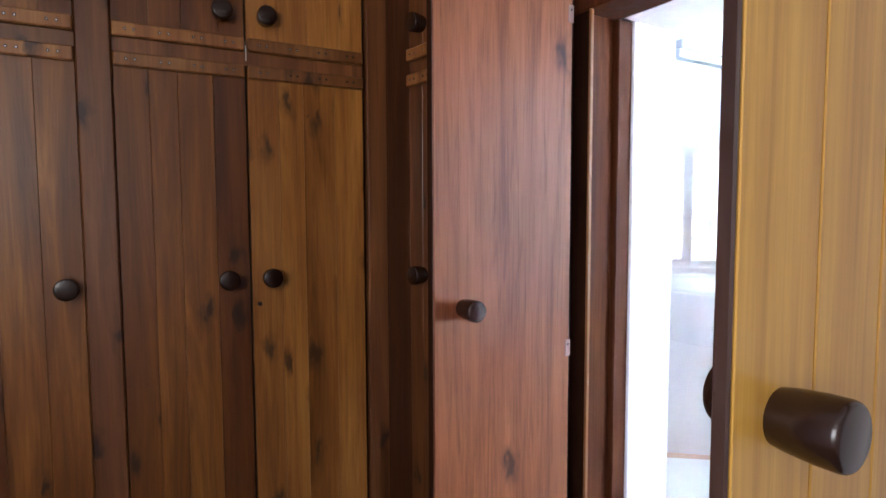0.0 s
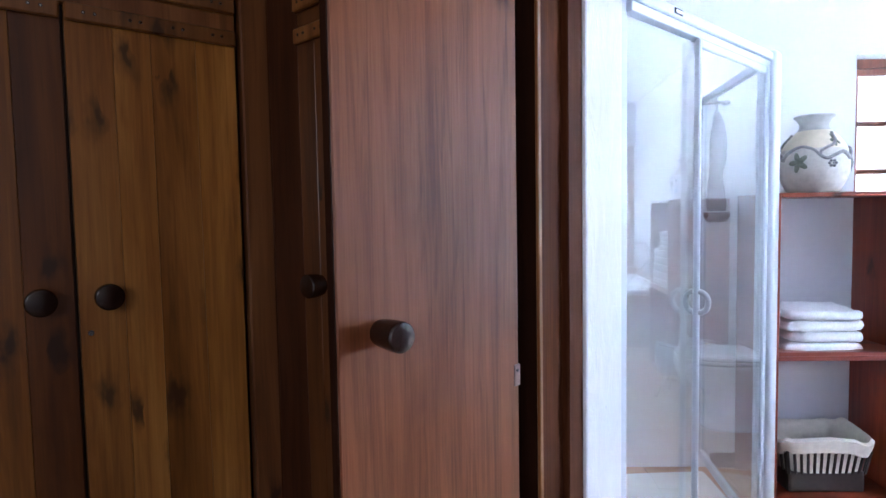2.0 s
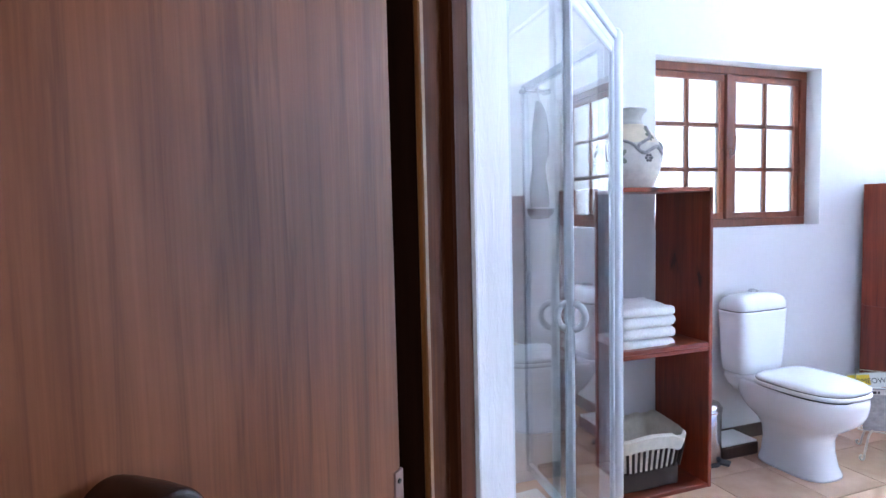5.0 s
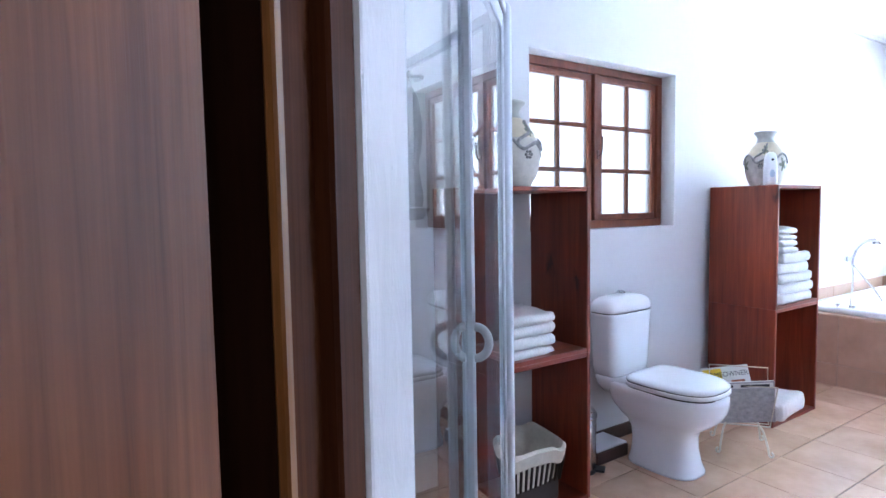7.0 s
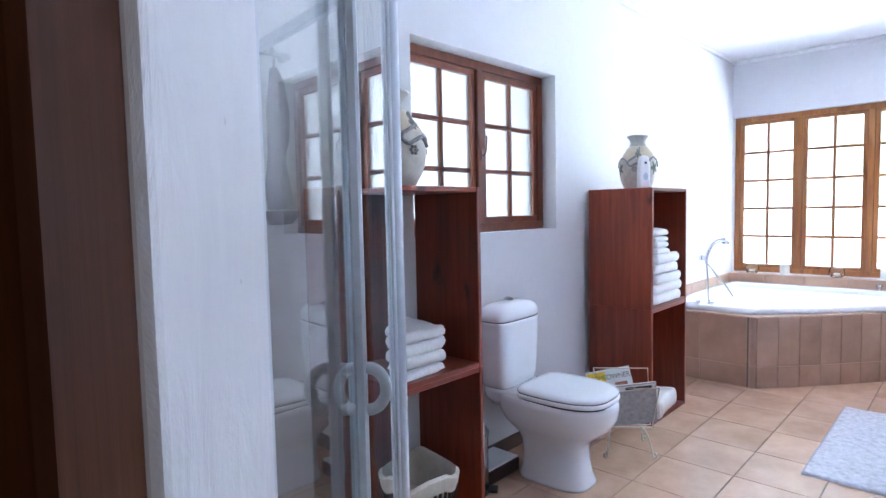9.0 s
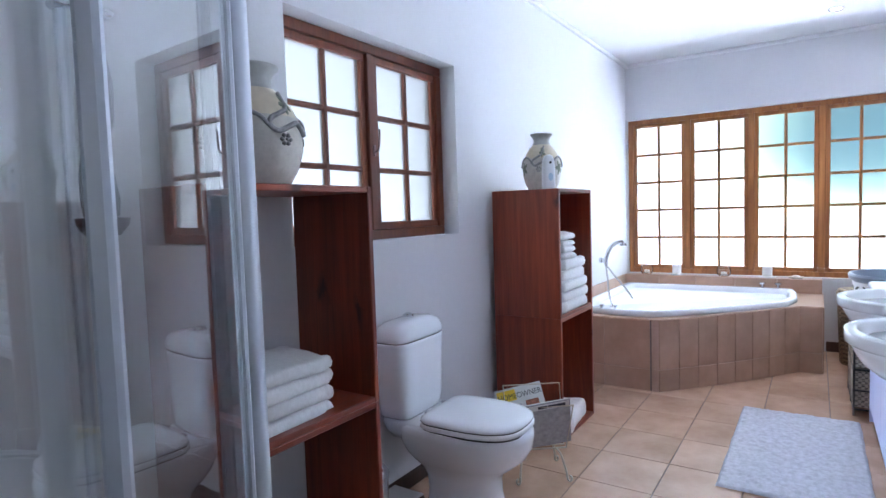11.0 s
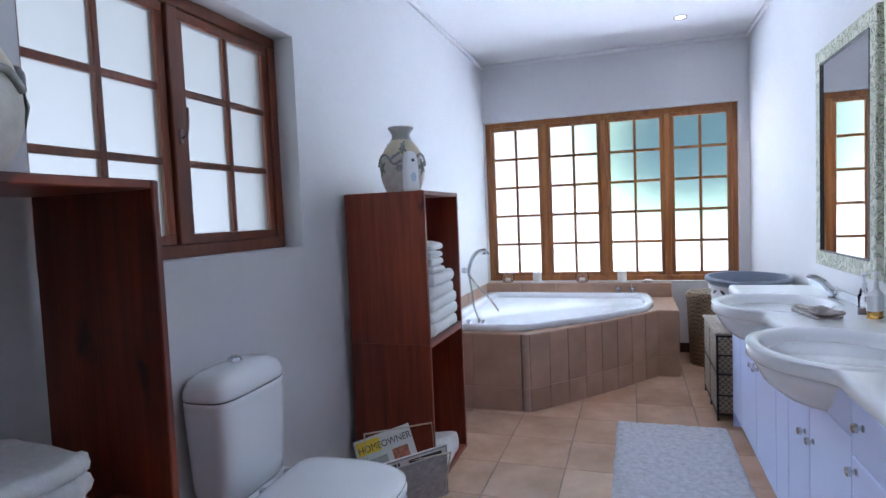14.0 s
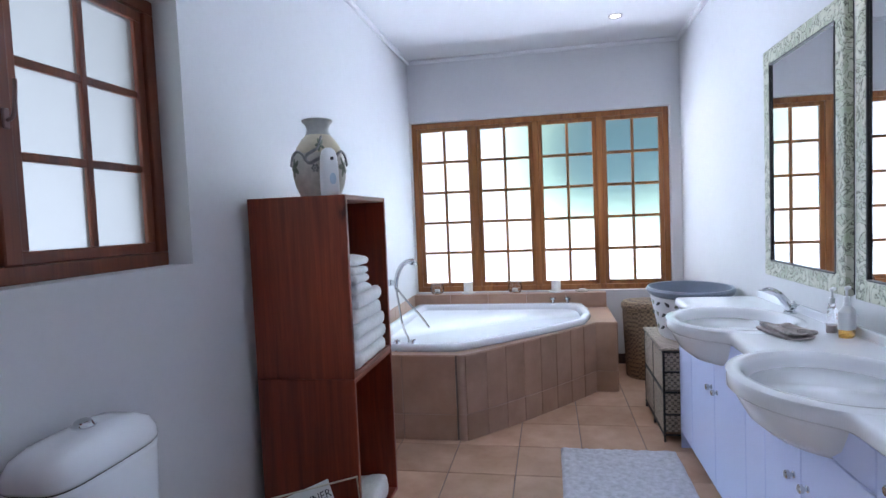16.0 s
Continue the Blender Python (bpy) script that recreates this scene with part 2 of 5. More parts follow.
POST = wood("dark_stained_pine", (0.075, 0.024, 0.008), (0.14, 0.048, 0.014), (0.22, 0.088, 0.027), 0.35, knots=0.14, vary=0.2)
RAIL = wood("stained_pine_rail", (0.13, 0.046, 0.013), (0.23, 0.09, 0.025), (0.35, 0.16, 0.048), 0.33, knots=0.1, vary=0.25)
SLAB = wood("red_brown_veneer", (0.105, 0.029, 0.011), (0.162, 0.05, 0.019), (0.22, 0.078, 0.032), 0.4, knots=0.05, vary=0.05, grain=1.5, shine=0.28, streaks=0.95)
GOLD = wood("golden_varnished_pine", (0.33, 0.16, 0.025), (0.45, 0.24, 0.042), (0.56, 0.33, 0.07), 0.3, knots=0.05, vary=0.12, streaks=0.5)
FRAME = wood("red_brown_door_frame", (0.042, 0.0115, 0.005), (0.072, 0.021, 0.008), (0.105, 0.034, 0.011), 0.7, vary=0.2, shine=0.08)
KNOB = plain("dark_turned_wood", (0.017, 0.0065, 0.0042), 0.24, vary=0.35, scale=30)
CHERRY = wood("cherry_stained_pine", (0.13, 0.018, 0.008), (0.205, 0.033, 0.013), (0.29, 0.06, 0.022), 0.3, knots=0.04, vary=0.12)
WINWOOD = wood("orange_brown_window_timber", (0.22, 0.075, 0.02), (0.33, 0.125, 0.034), (0.43, 0.19, 0.06), 0.35, vary=0.15)
WINRED = wood("red_brown_window_timber", (0.105, 0.023, 0.009), (0.165, 0.04, 0.014), (0.23, 0.064, 0.022), 0.35, vary=0.15)
TILE = tile_mat("terracotta_floor_tile", (0.44, 0.275, 0.19), (0.60, 0.405, 0.295), 0.24)
TUBTILE = tile_mat("clay_wall_tile", (0.36, 0.22, 0.155), (0.49, 0.315, 0.228), 0.32)
# TUBTILE lightened for the window light that the rounded corner catches
LIT_TRIM = tile_mat("lit_clay_trim", (0.43, 0.28, 0.22), (0.54, 0.37, 0.30), 0.32)
GROUT = plain("grey_brown_grout", (0.2, 0.16, 0.14), 0.9, vary=0.15, scale=40)
CERAMIC = plain("white_ceramic", (0.80, 0.82, 0.87), 0.1, vary=0.01, scale=4, coat=0.3)
ACRYLIC = plain("white_acrylic", (0.82, 0.85, 0.91), 0.14, vary=0.01, scale=4, coat=0.3)
LINE = plain("dark_seam", (0.05, 0.05, 0.05), 0.6)
CABINET, _n, _l, _b = mat("pale_blue_white_lacquer")
_b.inputs["Base Color"].default_value, _b.inputs["Roughness"].default_value = (0.57, 0.65, 0.93, 1), 0.3
SHADOWGAP = plain("cabinet_gap_shade", (0.12, 0.12, 0.13), 0.8)
CHROME = plain("chrome", (0.6, 0.61, 0.64), 0.1, 1.0, vary=0.03)
ALU = plain("satin_white_aluminium", (0.5, 0.54, 0.6), 0.36, 0.5, vary=0.02)
HANDLE = plain("grey_handle_plastic", (0.42, 0.44, 0.48), 0.4, vary=0.04)
BRONZE = plain("bronzed_hinge", (0.2, 0.12, 0.11), 0.4, 0.5, vary=0.1)
STEEL = plain("brushed_steel", (0.55, 0.55, 0.56), 0.25, 1.0, vary=0.08)
BLACK = plain("black_plastic", (0.02, 0.02, 0.022), 0.4)
TOWEL = plain("white_terry", (0.76, 0.76, 0.77), 0.95, vary=0.07, scale=70, bumpy=0.8, bump_scale=260)
LINEN = plain("cream_linen", (0.62, 0.58, 0.5), 0.95, vary=0.08, scale=40, bumpy=0.4)
CANE = plain("dark_cane", (0.035, 0.022, 0.018), 0.55, vary=0.3, scale=60)
RUG = plain("pale_blue_grey_bath_mat", (0.47, 0.47, 0.52), 1.0, vary=0.2, scale=34, bumpy=0.8, bump_scale=260)
SHOULDER = plain("warm_cream_glaze", (0.60, 0.52, 0.38), 0.35, vary=0.1, scale=20, bumpy=0.1)
STONEWARE = plain("cream_stoneware", (0.53, 0.50, 0.45), 0.6, vary=0.14, scale=25, bumpy=0.3)
NECK = plain("grey_stoneware_neck", (0.4, 0.4, 0.38), 0.55, vary=0.12, scale=25)
VINE = plain("grey_clay_vine", (0.27, 0.26, 0.26), 0.55, vary=0.3, scale=60, bumpy=0.4)
LEAF = plain("grey_green_clay_leaf", (0.19, 0.21, 0.16), 0.6, vary=0.3, scale=60, bumpy=0.4)
MIRROR = plain("mirror_silver", (0.92, 0.93, 0.93), 0.01, 1.0, vary=0.0)
WICKER = weave("brown_wicker", (0.06, 0.042, 0.032), (0.46, 0.37, 0.29), 62, 62)
WICKER_DARK = weave("dark_woven_cane", (0.04, 0.024, 0.016), (0.3, 0.2, 0.12), 50, 60)
DARKMETAL = plain("dark_iron", (0.03, 0.028, 0.028), 0.5, 0.6)
PLASTIC = plain("white_plastic", (0.76, 0.77, 0.8), 0.35, vary=0.02)
BLUE = plain("slate_blue_plastic", (0.2, 0.24, 0.31), 0.35, vary=0.05)
CLEAR = glass("clear_glass", (0.97, 0.985, 0.98), 0.0, 1.45)
CRYSTAL = glass("crystal_glass", (0.98, 0.99, 1), 0.12, 1.33)
FROST = frosted("frosted_pane")
WAX = plain("white_wax", (0.78, 0.77, 0.74), 0.5, vary=0.03)
PAPER = plain("magazine_paper", (0.68, 0.68, 0.67), 0.35, vary=0.05)
GREYPAPER = plain("grey_magazine_cover", (0.36, 0.36, 0.38), 0.3, vary=0.25, scale=30)
YELLOW = plain("yellow_print", (0.8, 0.56, 0.04), 0.35)
INK = plain("black_print", (0.03, 0.03, 0.04), 0.4)
RUST = plain("rust_print", (0.33, 0.12, 0.07), 0.4, vary=0.5, scale=60)
PALEBLUE = plain("pale_blue_print", (0.45, 0.58, 0.7), 0.4)
CREAMIRON = plain("cream_painted_iron", (0.55, 0.5, 0.4), 0.45, vary=0.1)
# skirting wood; also the dark that stands in for shade inside cupboards
SKIRT_SHADE = wood("dark_skirting_and_shade", (0.03, 0.015, 0.012), (0.05, 0.023, 0.017), (0.07, 0.035, 0.025), 0.4)
TAUPE = plain("taupe_cloth", (0.33, 0.29, 0.28), 0.95, vary=0.3, scale=45, bumpy=0.5)
AMBER = glass("amber_soap", (0.85, 0.45, 0.1), 0.05, 1.35)
GREYCLOTH = plain("grey_net_cloth", (0.07, 0.075, 0.09), 0.9, vary=0.2, scale=40, bumpy=0.5)
TRAY = plain("white_shower_tray", (0.72, 0.71, 0.68), 0.25, vary=0.05, scale=8)


def marbled(name):
    m, n, l, b = mat(name)
    mp = coords(n, l, per_object=True)
    a = noise_tex(n, l, mp.outputs["Vector"], 13, 4, 0.55, 2.6)
    r = ramp(n, [(0.3, (0.36, 0.40, 0.28)), (0.44, (0.46, 0.48, 0.36)), (0.475, (0.06, 0.065, 0.045)), (0.51, (0.5, 0.51, 0.4)), (0.72, (0.60, 0.60, 0.5))])
    l.new(a.outputs["Fac"], r.inputs["Fac"])
    l.new(r.outputs["Color"], b.inputs["Base Color"])
    b.inputs["Roughness"].default_value = 0.5
    bump(n, l, a.outputs["Fac"], b, 0.7, 0.008)
    return m


MARBLE = marbled("sage_crackled_frame")


def emitter(name, colour, strength):
    m, n, l, b = mat(name)
    b.inputs["Emission Color"].default_value = (*colour, 1)
    b.inputs["Emission Strength"].default_value = strength
    return m


BULB = emitter("lit_bulb", (1, 0.95, 0.85), 12)

# ---- mesh helpers ----


def box(x0, x1, y0, y1, z0, z1, bev=0.003, seg=1):
    bm = bmesh.new()
    bmesh.ops.create_cube(bm, size=1, matrix=Matrix.LocRotScale(((x0 + x1) / 2, (y0 + y1) / 2, (z0 + z1) / 2), None, (abs(x1 - x0), abs(y1 - y0), abs(z1 - z0))))
    if bev:
        bmesh.ops.bevel(bm, geom=bm.edges[:], offset=bev, segments=seg, profile=0.5, affect="EDGES")
    return bm


def join(*bms):
    out = bmesh.new()
    for b in bms:
        me = bpy.data.meshes.new("tmp")
        b.to_mesh(me)
        out.from_mesh(me)
        bpy.data.meshes.remove(me)
        b.free()
    return out


def moved(bm, m):
    bmesh.ops.transform(bm, matrix=m, verts=bm.verts[:])
    return bm


def cyl(r, h, seg=24, r2=None, bev=0.0, m=None):
    """A cylinder or cone frustum that stands on z = 0."""
    bm = bmesh.new()
    bmesh.ops.create_cone(bm, cap_ends=True, segments=seg, radius1=r, radius2=r if r2 is None else r2, depth=h, matrix=Matrix.Translation((0, 0, h / 2)))
    if bev:
        ring = [e for e in bm.edges if len({round(v.co.z, 5) for v in e.verts}) == 1]
        bmesh.ops.bevel(bm, geom=ring, offset=bev, segments=2, profile=0.5, affect="EDGES")
    return moved(bm, m) if m else bm


def lathe(profile, seg=40, sx=1.0, sy=1.0):
    """A turned body from (radius, height) pairs."""
    bm = bmesh.new()
    rings = []
    for r, z in profile:
        if r < 1e-5:
            rings.append([bm.verts.new((0, 0, z))])
        else:
            rings.append([bm.verts.new((r * sx * math.cos(2 * math.pi * i / seg), r * sy * math.sin(2 * math.pi * i / seg), z)) for i in range(seg)])
    for a, b in zip(rings, rings[1:]):
        for i in range(seg):
            j = (i + 1) % seg
            if len(a) == 1 and len(b) > 1:
                bm.faces.new((a[0], b[j], b[i]))
            elif len(b) == 1 and len(a) > 1:
                bm.faces.new((a[i], a[j], b[0]))
            elif len(a) > 1:
                bm.faces.new((a[i], a[j], b[j], b[i]))
    bmesh.ops.recalc_face_normals(bm, faces=bm.faces[:])
    return bm


def smooth_path(pts, n=6):
    """Catmull-Rom through the points."""
    p = [Vector(q) for q in pts]
    p = [2 * p[0] - p[1], *p, 2 * p[-1] - p[-2]]
    out = []
    for i in range(1, len(p) - 2):
        for k in range(n):
            t = k / n
            out.append(0.5 * (2 * p[i] + (p[i + 1] - p[i - 1]) * t + (2 * p[i - 1] - 5 * p[i] + 4 * p[i + 1] - p[i + 2]) * t * t + (3 * p[i] - p[i - 1] - 3 * p[i + 1] + p[i + 2]) * t ** 3))
    return out + [p[-2]]


def tube(pts, r, seg=10, closed=False, n=6, taper=None):
    path = smooth_path(pts, n) if n > 1 else [Vector(q) for q in pts]
    bm = bmesh.new()
    rings, up = [], Vector((0.12, 0.31, 0.94))
    for i, p in enumerate(path):
        d = (path[min(i + 1, len(path) - 1)] - path[max(i - 1, 0)]).normalized()
        a = d.cross(up).normalized()
        b = d.cross(a)
        rr = r if taper is None else r * (1 + (taper - 1) * i / (len(path) - 1))
        rings.append([bm.verts.new(p + rr * (math.cos(2 * math.pi * k / seg) * a + math.sin(2 * math.pi * k / seg) * b)) for k in range(seg)])
    for a, b in zip(rings, rings[1:]):
        for k in range(seg):
            bm.faces.new((a[k], a[(k + 1) % seg], b[(k + 1) % seg], b[k]))
    bm.faces.new(rings[0])
    bm.faces.new(rings[-1][::-1])
    bmesh.ops.recalc_face_normals(bm, faces=bm.faces[:])
    return bm


def prism(outline, z0, z1, bev=0.0):
    """An upright solid over a plan outline."""
    bm = bmesh.new()
    lo = [bm.verts.new((x, y, z0)) for x, y in outline]
    hi = [bm.verts.new((x, y, z1)) for x, y in outline]
    bm.faces.new(lo[::-1])
    bm.faces.new(hi)
    for i in range(len(lo)):
        j = (i + 1) % len(lo)
        bm.faces.new((lo[i], lo[j], hi[j], hi[i]))
    bmesh.ops.recalc_face_normals(bm, faces=bm.faces[:])
    if bev:
        bmesh.ops.bevel(bm, geom=bm.edges[:], offset=bev, segments=2, profile=0.5, affect="EDGES")
    return bm


def loft(rings, close=True):
    """A skin over rings of equal length; the first and last are capped."""
    bm = bmesh.new()
    vs = [[bm.verts.new(p) for p in ring] for ring in rings]
    k = len(vs[0])
    for a, b in zip(vs, vs[1:]):
        for i in range(k):
            bm.faces.new((a[i], a[(i + 1) % k], b[(i + 1) % k], b[i]))
    if close:
        bm.faces.new(vs[0])
        bm.faces.new(vs[-1])
    bmesh.ops.recalc_face_normals(bm, faces=bm.faces[:])
    return bm


def superring(cx, cy, rx, ry, z, n=40, e=2.5, front=None):
    """A rounded-rectangle ring; front gives another half length towards -y."""
    out = []
    for i in range(n):
        a = 2 * math.pi * i / n
        c, s = math.cos(a), math.sin(a)
        x = rx * math.copysign(abs(c) ** (2 / e), c)
        y = math.copysign(abs(s) ** (2 / e), s)
        y *= ry if s > 0 or front is None else front
        out.append((cx + x, cy + y, z))
    return out


def mesh_of(name, bm, material, smooth=False):
    me = bpy.data.meshes.new(name)
    bm.to_mesh(me)
    bm.free()
    me.materials.append(material)
    if smooth:
        me.polygons.foreach_set("use_smooth", [True] * len(me.polygons))
        if smooth != "all":
            me.set_sharp_from_angle(angle=radians(40))
    return me


def part(name, bm, material, parent, label="", smooth=False):
    ob = new(name, mesh_of(name, bm, material, smooth))
    ob.parent = parent
    return tagged(ob, label)


def thing(name, m, label, category, group="", kind=""):
    return tagged(put(new(name), m), label, category, group, kind)


def put(ob, m):
    ob.matrix_world = m
    return ob


def solid(name, bm, material, label, category, group="", kind="", m=None, smooth=False):
    ob = new(name, mesh_of(name, bm, material, smooth))
    if m:
        ob.matrix_world = m
    return tagged(ob, label, category, group, kind)


def structure(name, bm, material, label, category, m=None):
    return solid(name, bm, material, label, category, kind="structure", m=m)


# ---- the plan ----
NORTH, SOUTH, EAST, CEILING = 3.9, 1.62, 6.38, 2.69
W1X0, W1X1, W1Z0, W1Z1 = 1.99, 3.145, 1.178, 2.062
W2Y0, W2Y1, W2Z0, W2Z1 = 1.70, 3.895, 0.63, 2.15
PASS = 44.0
JAMB = (0.212, 2.186)
DOORWAY = pose(*JAMB, 0, 0, 0, PASS)  # x into the bathroom, y to the left of the way
OPEN_W, HEAD = 0.83, 1.885
DRESS_CEIL = 2.55

# ---- structure ----
floor_slab = structure("floor", box(-0.6, EAST + 0.2, SOUTH - 0.2, NORTH + 0.2, -0.12, -0.006, 0), GROUT, "terracotta tiled bathroom floor with grey grout", "floor")
structure("ceiling", box(-1.4, EAST + 0.2, SOUTH - 0.5, NORTH + 0.25, CEILING, CEILING + 0.1, 0), CEIL, "white painted bathroom ceiling", "ceiling")
structure("wall_north", join(
    box(-1.4, W1X0, NORTH, NORTH + 0.22, -0.1, CEILING, 0), box(W1X1, EAST + 0.22, NORTH, NORTH + 0.22, -0.1, CEILING, 0),
    box(W1X0, W1X1, NORTH, NORTH + 0.22, -0.1, W1Z0, 0), box(W1X0, W1X1, NORTH, NORTH + 0.22, W1Z1, CEILING, 0)), WALL,
    "white plastered wall with a deep window reveal", "wall")
structure("wall_east", join(
    box(EAST, EAST + 0.22, SOUTH - 0.2, W2Y0, -0.1, CEILING, 0), box(EAST, EAST + 0.22, W2Y1, NORTH, -0.1, CEILING, 0),
    box(EAST, EAST + 0.22, W2Y0, W2Y1, -0.1, W2Z0, 0), box(EAST, EAST + 0.22, W2Y0, W2Y1, W2Z1, CEILING, 0)), WALL,
    "white plastered wall around the wide bath window", "wall")
structure("wall_south", box(0.95, EAST, SOUTH - 0.2, SOUTH, -0.1, CEILING, 0), WALL, "white plastered wall behind the double vanity", "wall")
structure("wall_doorway", join(
    box(0.185, 0.35, 0.013, 2.3, -0.1, CEILING, 0.01, 3), box(0.14, 0.33, -OPEN_W - 1.6, -OPEN_W, -0.1, CEILING, 0.008),
    box(0.14, 0.33, -OPEN_W, 0.013, HEAD, CEILING, 0)), REVEAL, "thick white plastered wall around the doorway, streaky brushed paint", "wall", m=DOORWAY)
structure("cornice", join(
    box(0.4, EAST, NORTH - 0.03, NORTH, CEILING - 0.035, CEILING, 0.012, 3), box(EAST - 0.03, EAST, SOUTH, NORTH - 0.03, CEILING - 0.035, CEILING, 0.012, 3),
    box(1.0, EAST - 0.03, SOUTH, SOUTH + 0.03, CEILING - 0.035, CEILING, 0.012, 3)), CEIL, "narrow white coved cornice", "trim")
structure("baseboard", join(
    box(1.3, 4.55, NORTH - 0.014, NORTH, 0, 0.075, 0.003), box(EAST - 0.014, EAST, SOUTH, 2.22, 0, 0.085, 0.003)), SKIRT_SHADE, "dark wooden skirting board", "trim")

# dressing room shell
DRESS = pose(*JAMB, 0, 0, 0, PASS)
structure("dressing_floor", box(-3.6, 0.14, -2.6, 2.2, -0.12, -0.003, 0), plain("brown_carpet", (0.16, 0.11, 0.08), 0.95, vary=0.2, scale=60, bumpy=0.5),
          "brown carpet of the dressing passage", "floor", m=DRESS)
structure("dressing_ceiling", box(-3.6, 0.14, -2.6, 2.4, DRESS_CEIL, DRESS_CEIL + 0.1, 0), CEIL, "white ceiling of the dressing passage", "ceiling", m=DRESS)
# unseen back wall; its opening is made up to hold the added lamp
structure("dressing_wall_back", join(
    box(-2.7, -2.5, -2.6, -2.3, -0.1, DRESS_CEIL, 0), box(-2.7, -2.5, -0.9, 2.2, -0.1, DRESS_CEIL, 0), box(-2.7, -2.5, -2.3, -0.9, -0.1, 0.9, 0),
    box(-2.7, -2.5, -2.3, -0.9, 2.3, DRESS_CEIL, 0)), WALL, "plain white wall out of view, with an opening added for the lamp", "wall", m=DRESS)
structure("dressing_wall_right", box(-2.5, 0.14, -2.6, -2.45, -0.1, DRESS_CEIL, 0), WALL, "plain white wall", "wall", m=DRESS)

# boards coloured dark so the hollow behind the hinge reads as shade
structure("cupboard_back", box(0.118, 0.137, 0.07, 2.2, 0, DRESS_CEIL, 0), SKIRT_SHADE, "back boards behind the corner cupboard, darkened for the shade inside", "panel", m=DRESS)
# wall out of view, added to block sky light from the left
structure("dressing_wall_left", box(-3.6, 0.14, 2.2, 2.4, -0.1, DRESS_CEIL, 0), WALL, "plain unseen wall that keeps sky light out behind the fitted cupboards", "wall", m=DRESS)

# ---- garden light outside the windows ----
GARDEN_E = glow("garden_beyond_bath_window", (0.80, 0.90, 1.06), 62, (8.3, 2.2, 2.5), (3, 1.7, 1.4), (0.06, 0.14, 0.18), (0.52, 0.78, 0.6))
GARDEN_N = glow("garden_beyond_side_window", (0.78, 0.89, 1.06), 19, (1.2, 5.4, 1.3), (1.6, 3, 1.6), (0.6, 0.8, 0.68), (0.8, 0.92, 0.9))
structure("backdrop_east", box(8.3, 8.32, -0.6, 6.2, -0.8, 3.6, 0), GARDEN_E, "bright blurred garden beyond the bath window", "backdrop")
structure("backdrop_north", box(0.2, 5.2, 5.4, 5.42, -0.4, 3.6, 0), GARDEN_N, "bright blurred garden beyond the side window", "backdrop")

# ---- windows ----


def window(name, m, width, height, casements, rows, timber, label):
    """A timber casement window in the plane y = 0, from the lower corner at x = 0."""
    w = thing(name, m, label, "window", kind="structure")
    f, d = 0.045, 0.06
    part("window_frame", join(box(0, width, 0, d, 0, f, 0.003), box(0, width, 0, d, height - f, height, 0.003), box(0, f, 0, d, f, height - f, 0.003),
                              box(width - f, width, 0, d, f, height - f, 0.003)), timber, w)
    post = 0.05
    cw = (width - 2 * f - post * (casements - 1)) / casements
    for i in range(casements - 1):
        x = f + (i + 1) * cw + i * post
        part("mullion", box(x, x + post, -0.004, d, f, height - f, 0.004), timber, w)
    s, g, dd = 0.034, 0.024, 0.036
    for i in range(casements):
        x0 = f + i * (cw + post)
        x1, z0, z1 = x0 + cw, f, height - f
        c = part("casement", join(box(x0, x1, 0.012, 0.012 + dd, z0, z0 + s, 0.003), box(x0, x1, 0.012, 0.012 + dd, z1 - s, z1, 0.003),
                                  box(x0, x0 + s, 0.012, 0.012 + dd, z0 + s, z1 - s, 0.003), box(x1 - s, x1, 0.012, 0.012 + dd, z0 + s, z1 - s, 0.003)), timber, w)
        xa, xb, za, zb = x0 + s, x1 - s, z0 + s, z1 - s
        xm = (xa + xb) / 2
        part("glazing_bar", box(xm - g / 2, xm + g / 2, 0.014, 0.04, za, zb, 0.003), timber, c)
        for r in range(1, rows):
            zz = za + (zb - za) * r / rows
            part("glazing_bar", box(xa, xb, 0.016, 0.038, zz - g / 2, zz + g / 2, 0.003), timber, c)
        for k in range(2):
            for r in range(rows):
                p0, p1 = (xa, xm) if k == 0 else (xm, xb)
                q0, q1 = za + (zb - za) * r / rows, za + (zb - za) * (r + 1) / rows
                pane = part("pane", box(p0, p1, 0.026, 0.029, q0, q1, 0), FROST, c)
                pane.visible_shadow = False
    return w


win1 = window("window_1", pose(W1X0, NORTH + 0.09, W1Z0), W1X1 - W1X0, W1Z1 - W1Z0, 2, 3, WINRED, "red-brown timber window with frosted panes in a deep reveal")
latch = part("handle", join(tube([(0.0, -0.012, 0), (0.0, -0.03, 0.01), (0.004, -0.034, 0.05), (0.012, -0.03, 0.1)], 0.005, 8), box(-0.009, 0.009, -0.012, -0.002, -0.02, 0.03, 0.003)),
             BRONZE, win1, "dark bronzed casement fastener", True)
latch.location = (0.58, 0, 0.4)
window("window_2", pose(EAST + 0.07, W2Y1, W2Z0, 0, 0, -90), W2Y1 - W2Y0, W2Z1 - W2Z0, 4, 5, WINWOOD, "wide orange-brown timber window of four casements with frosted panes")

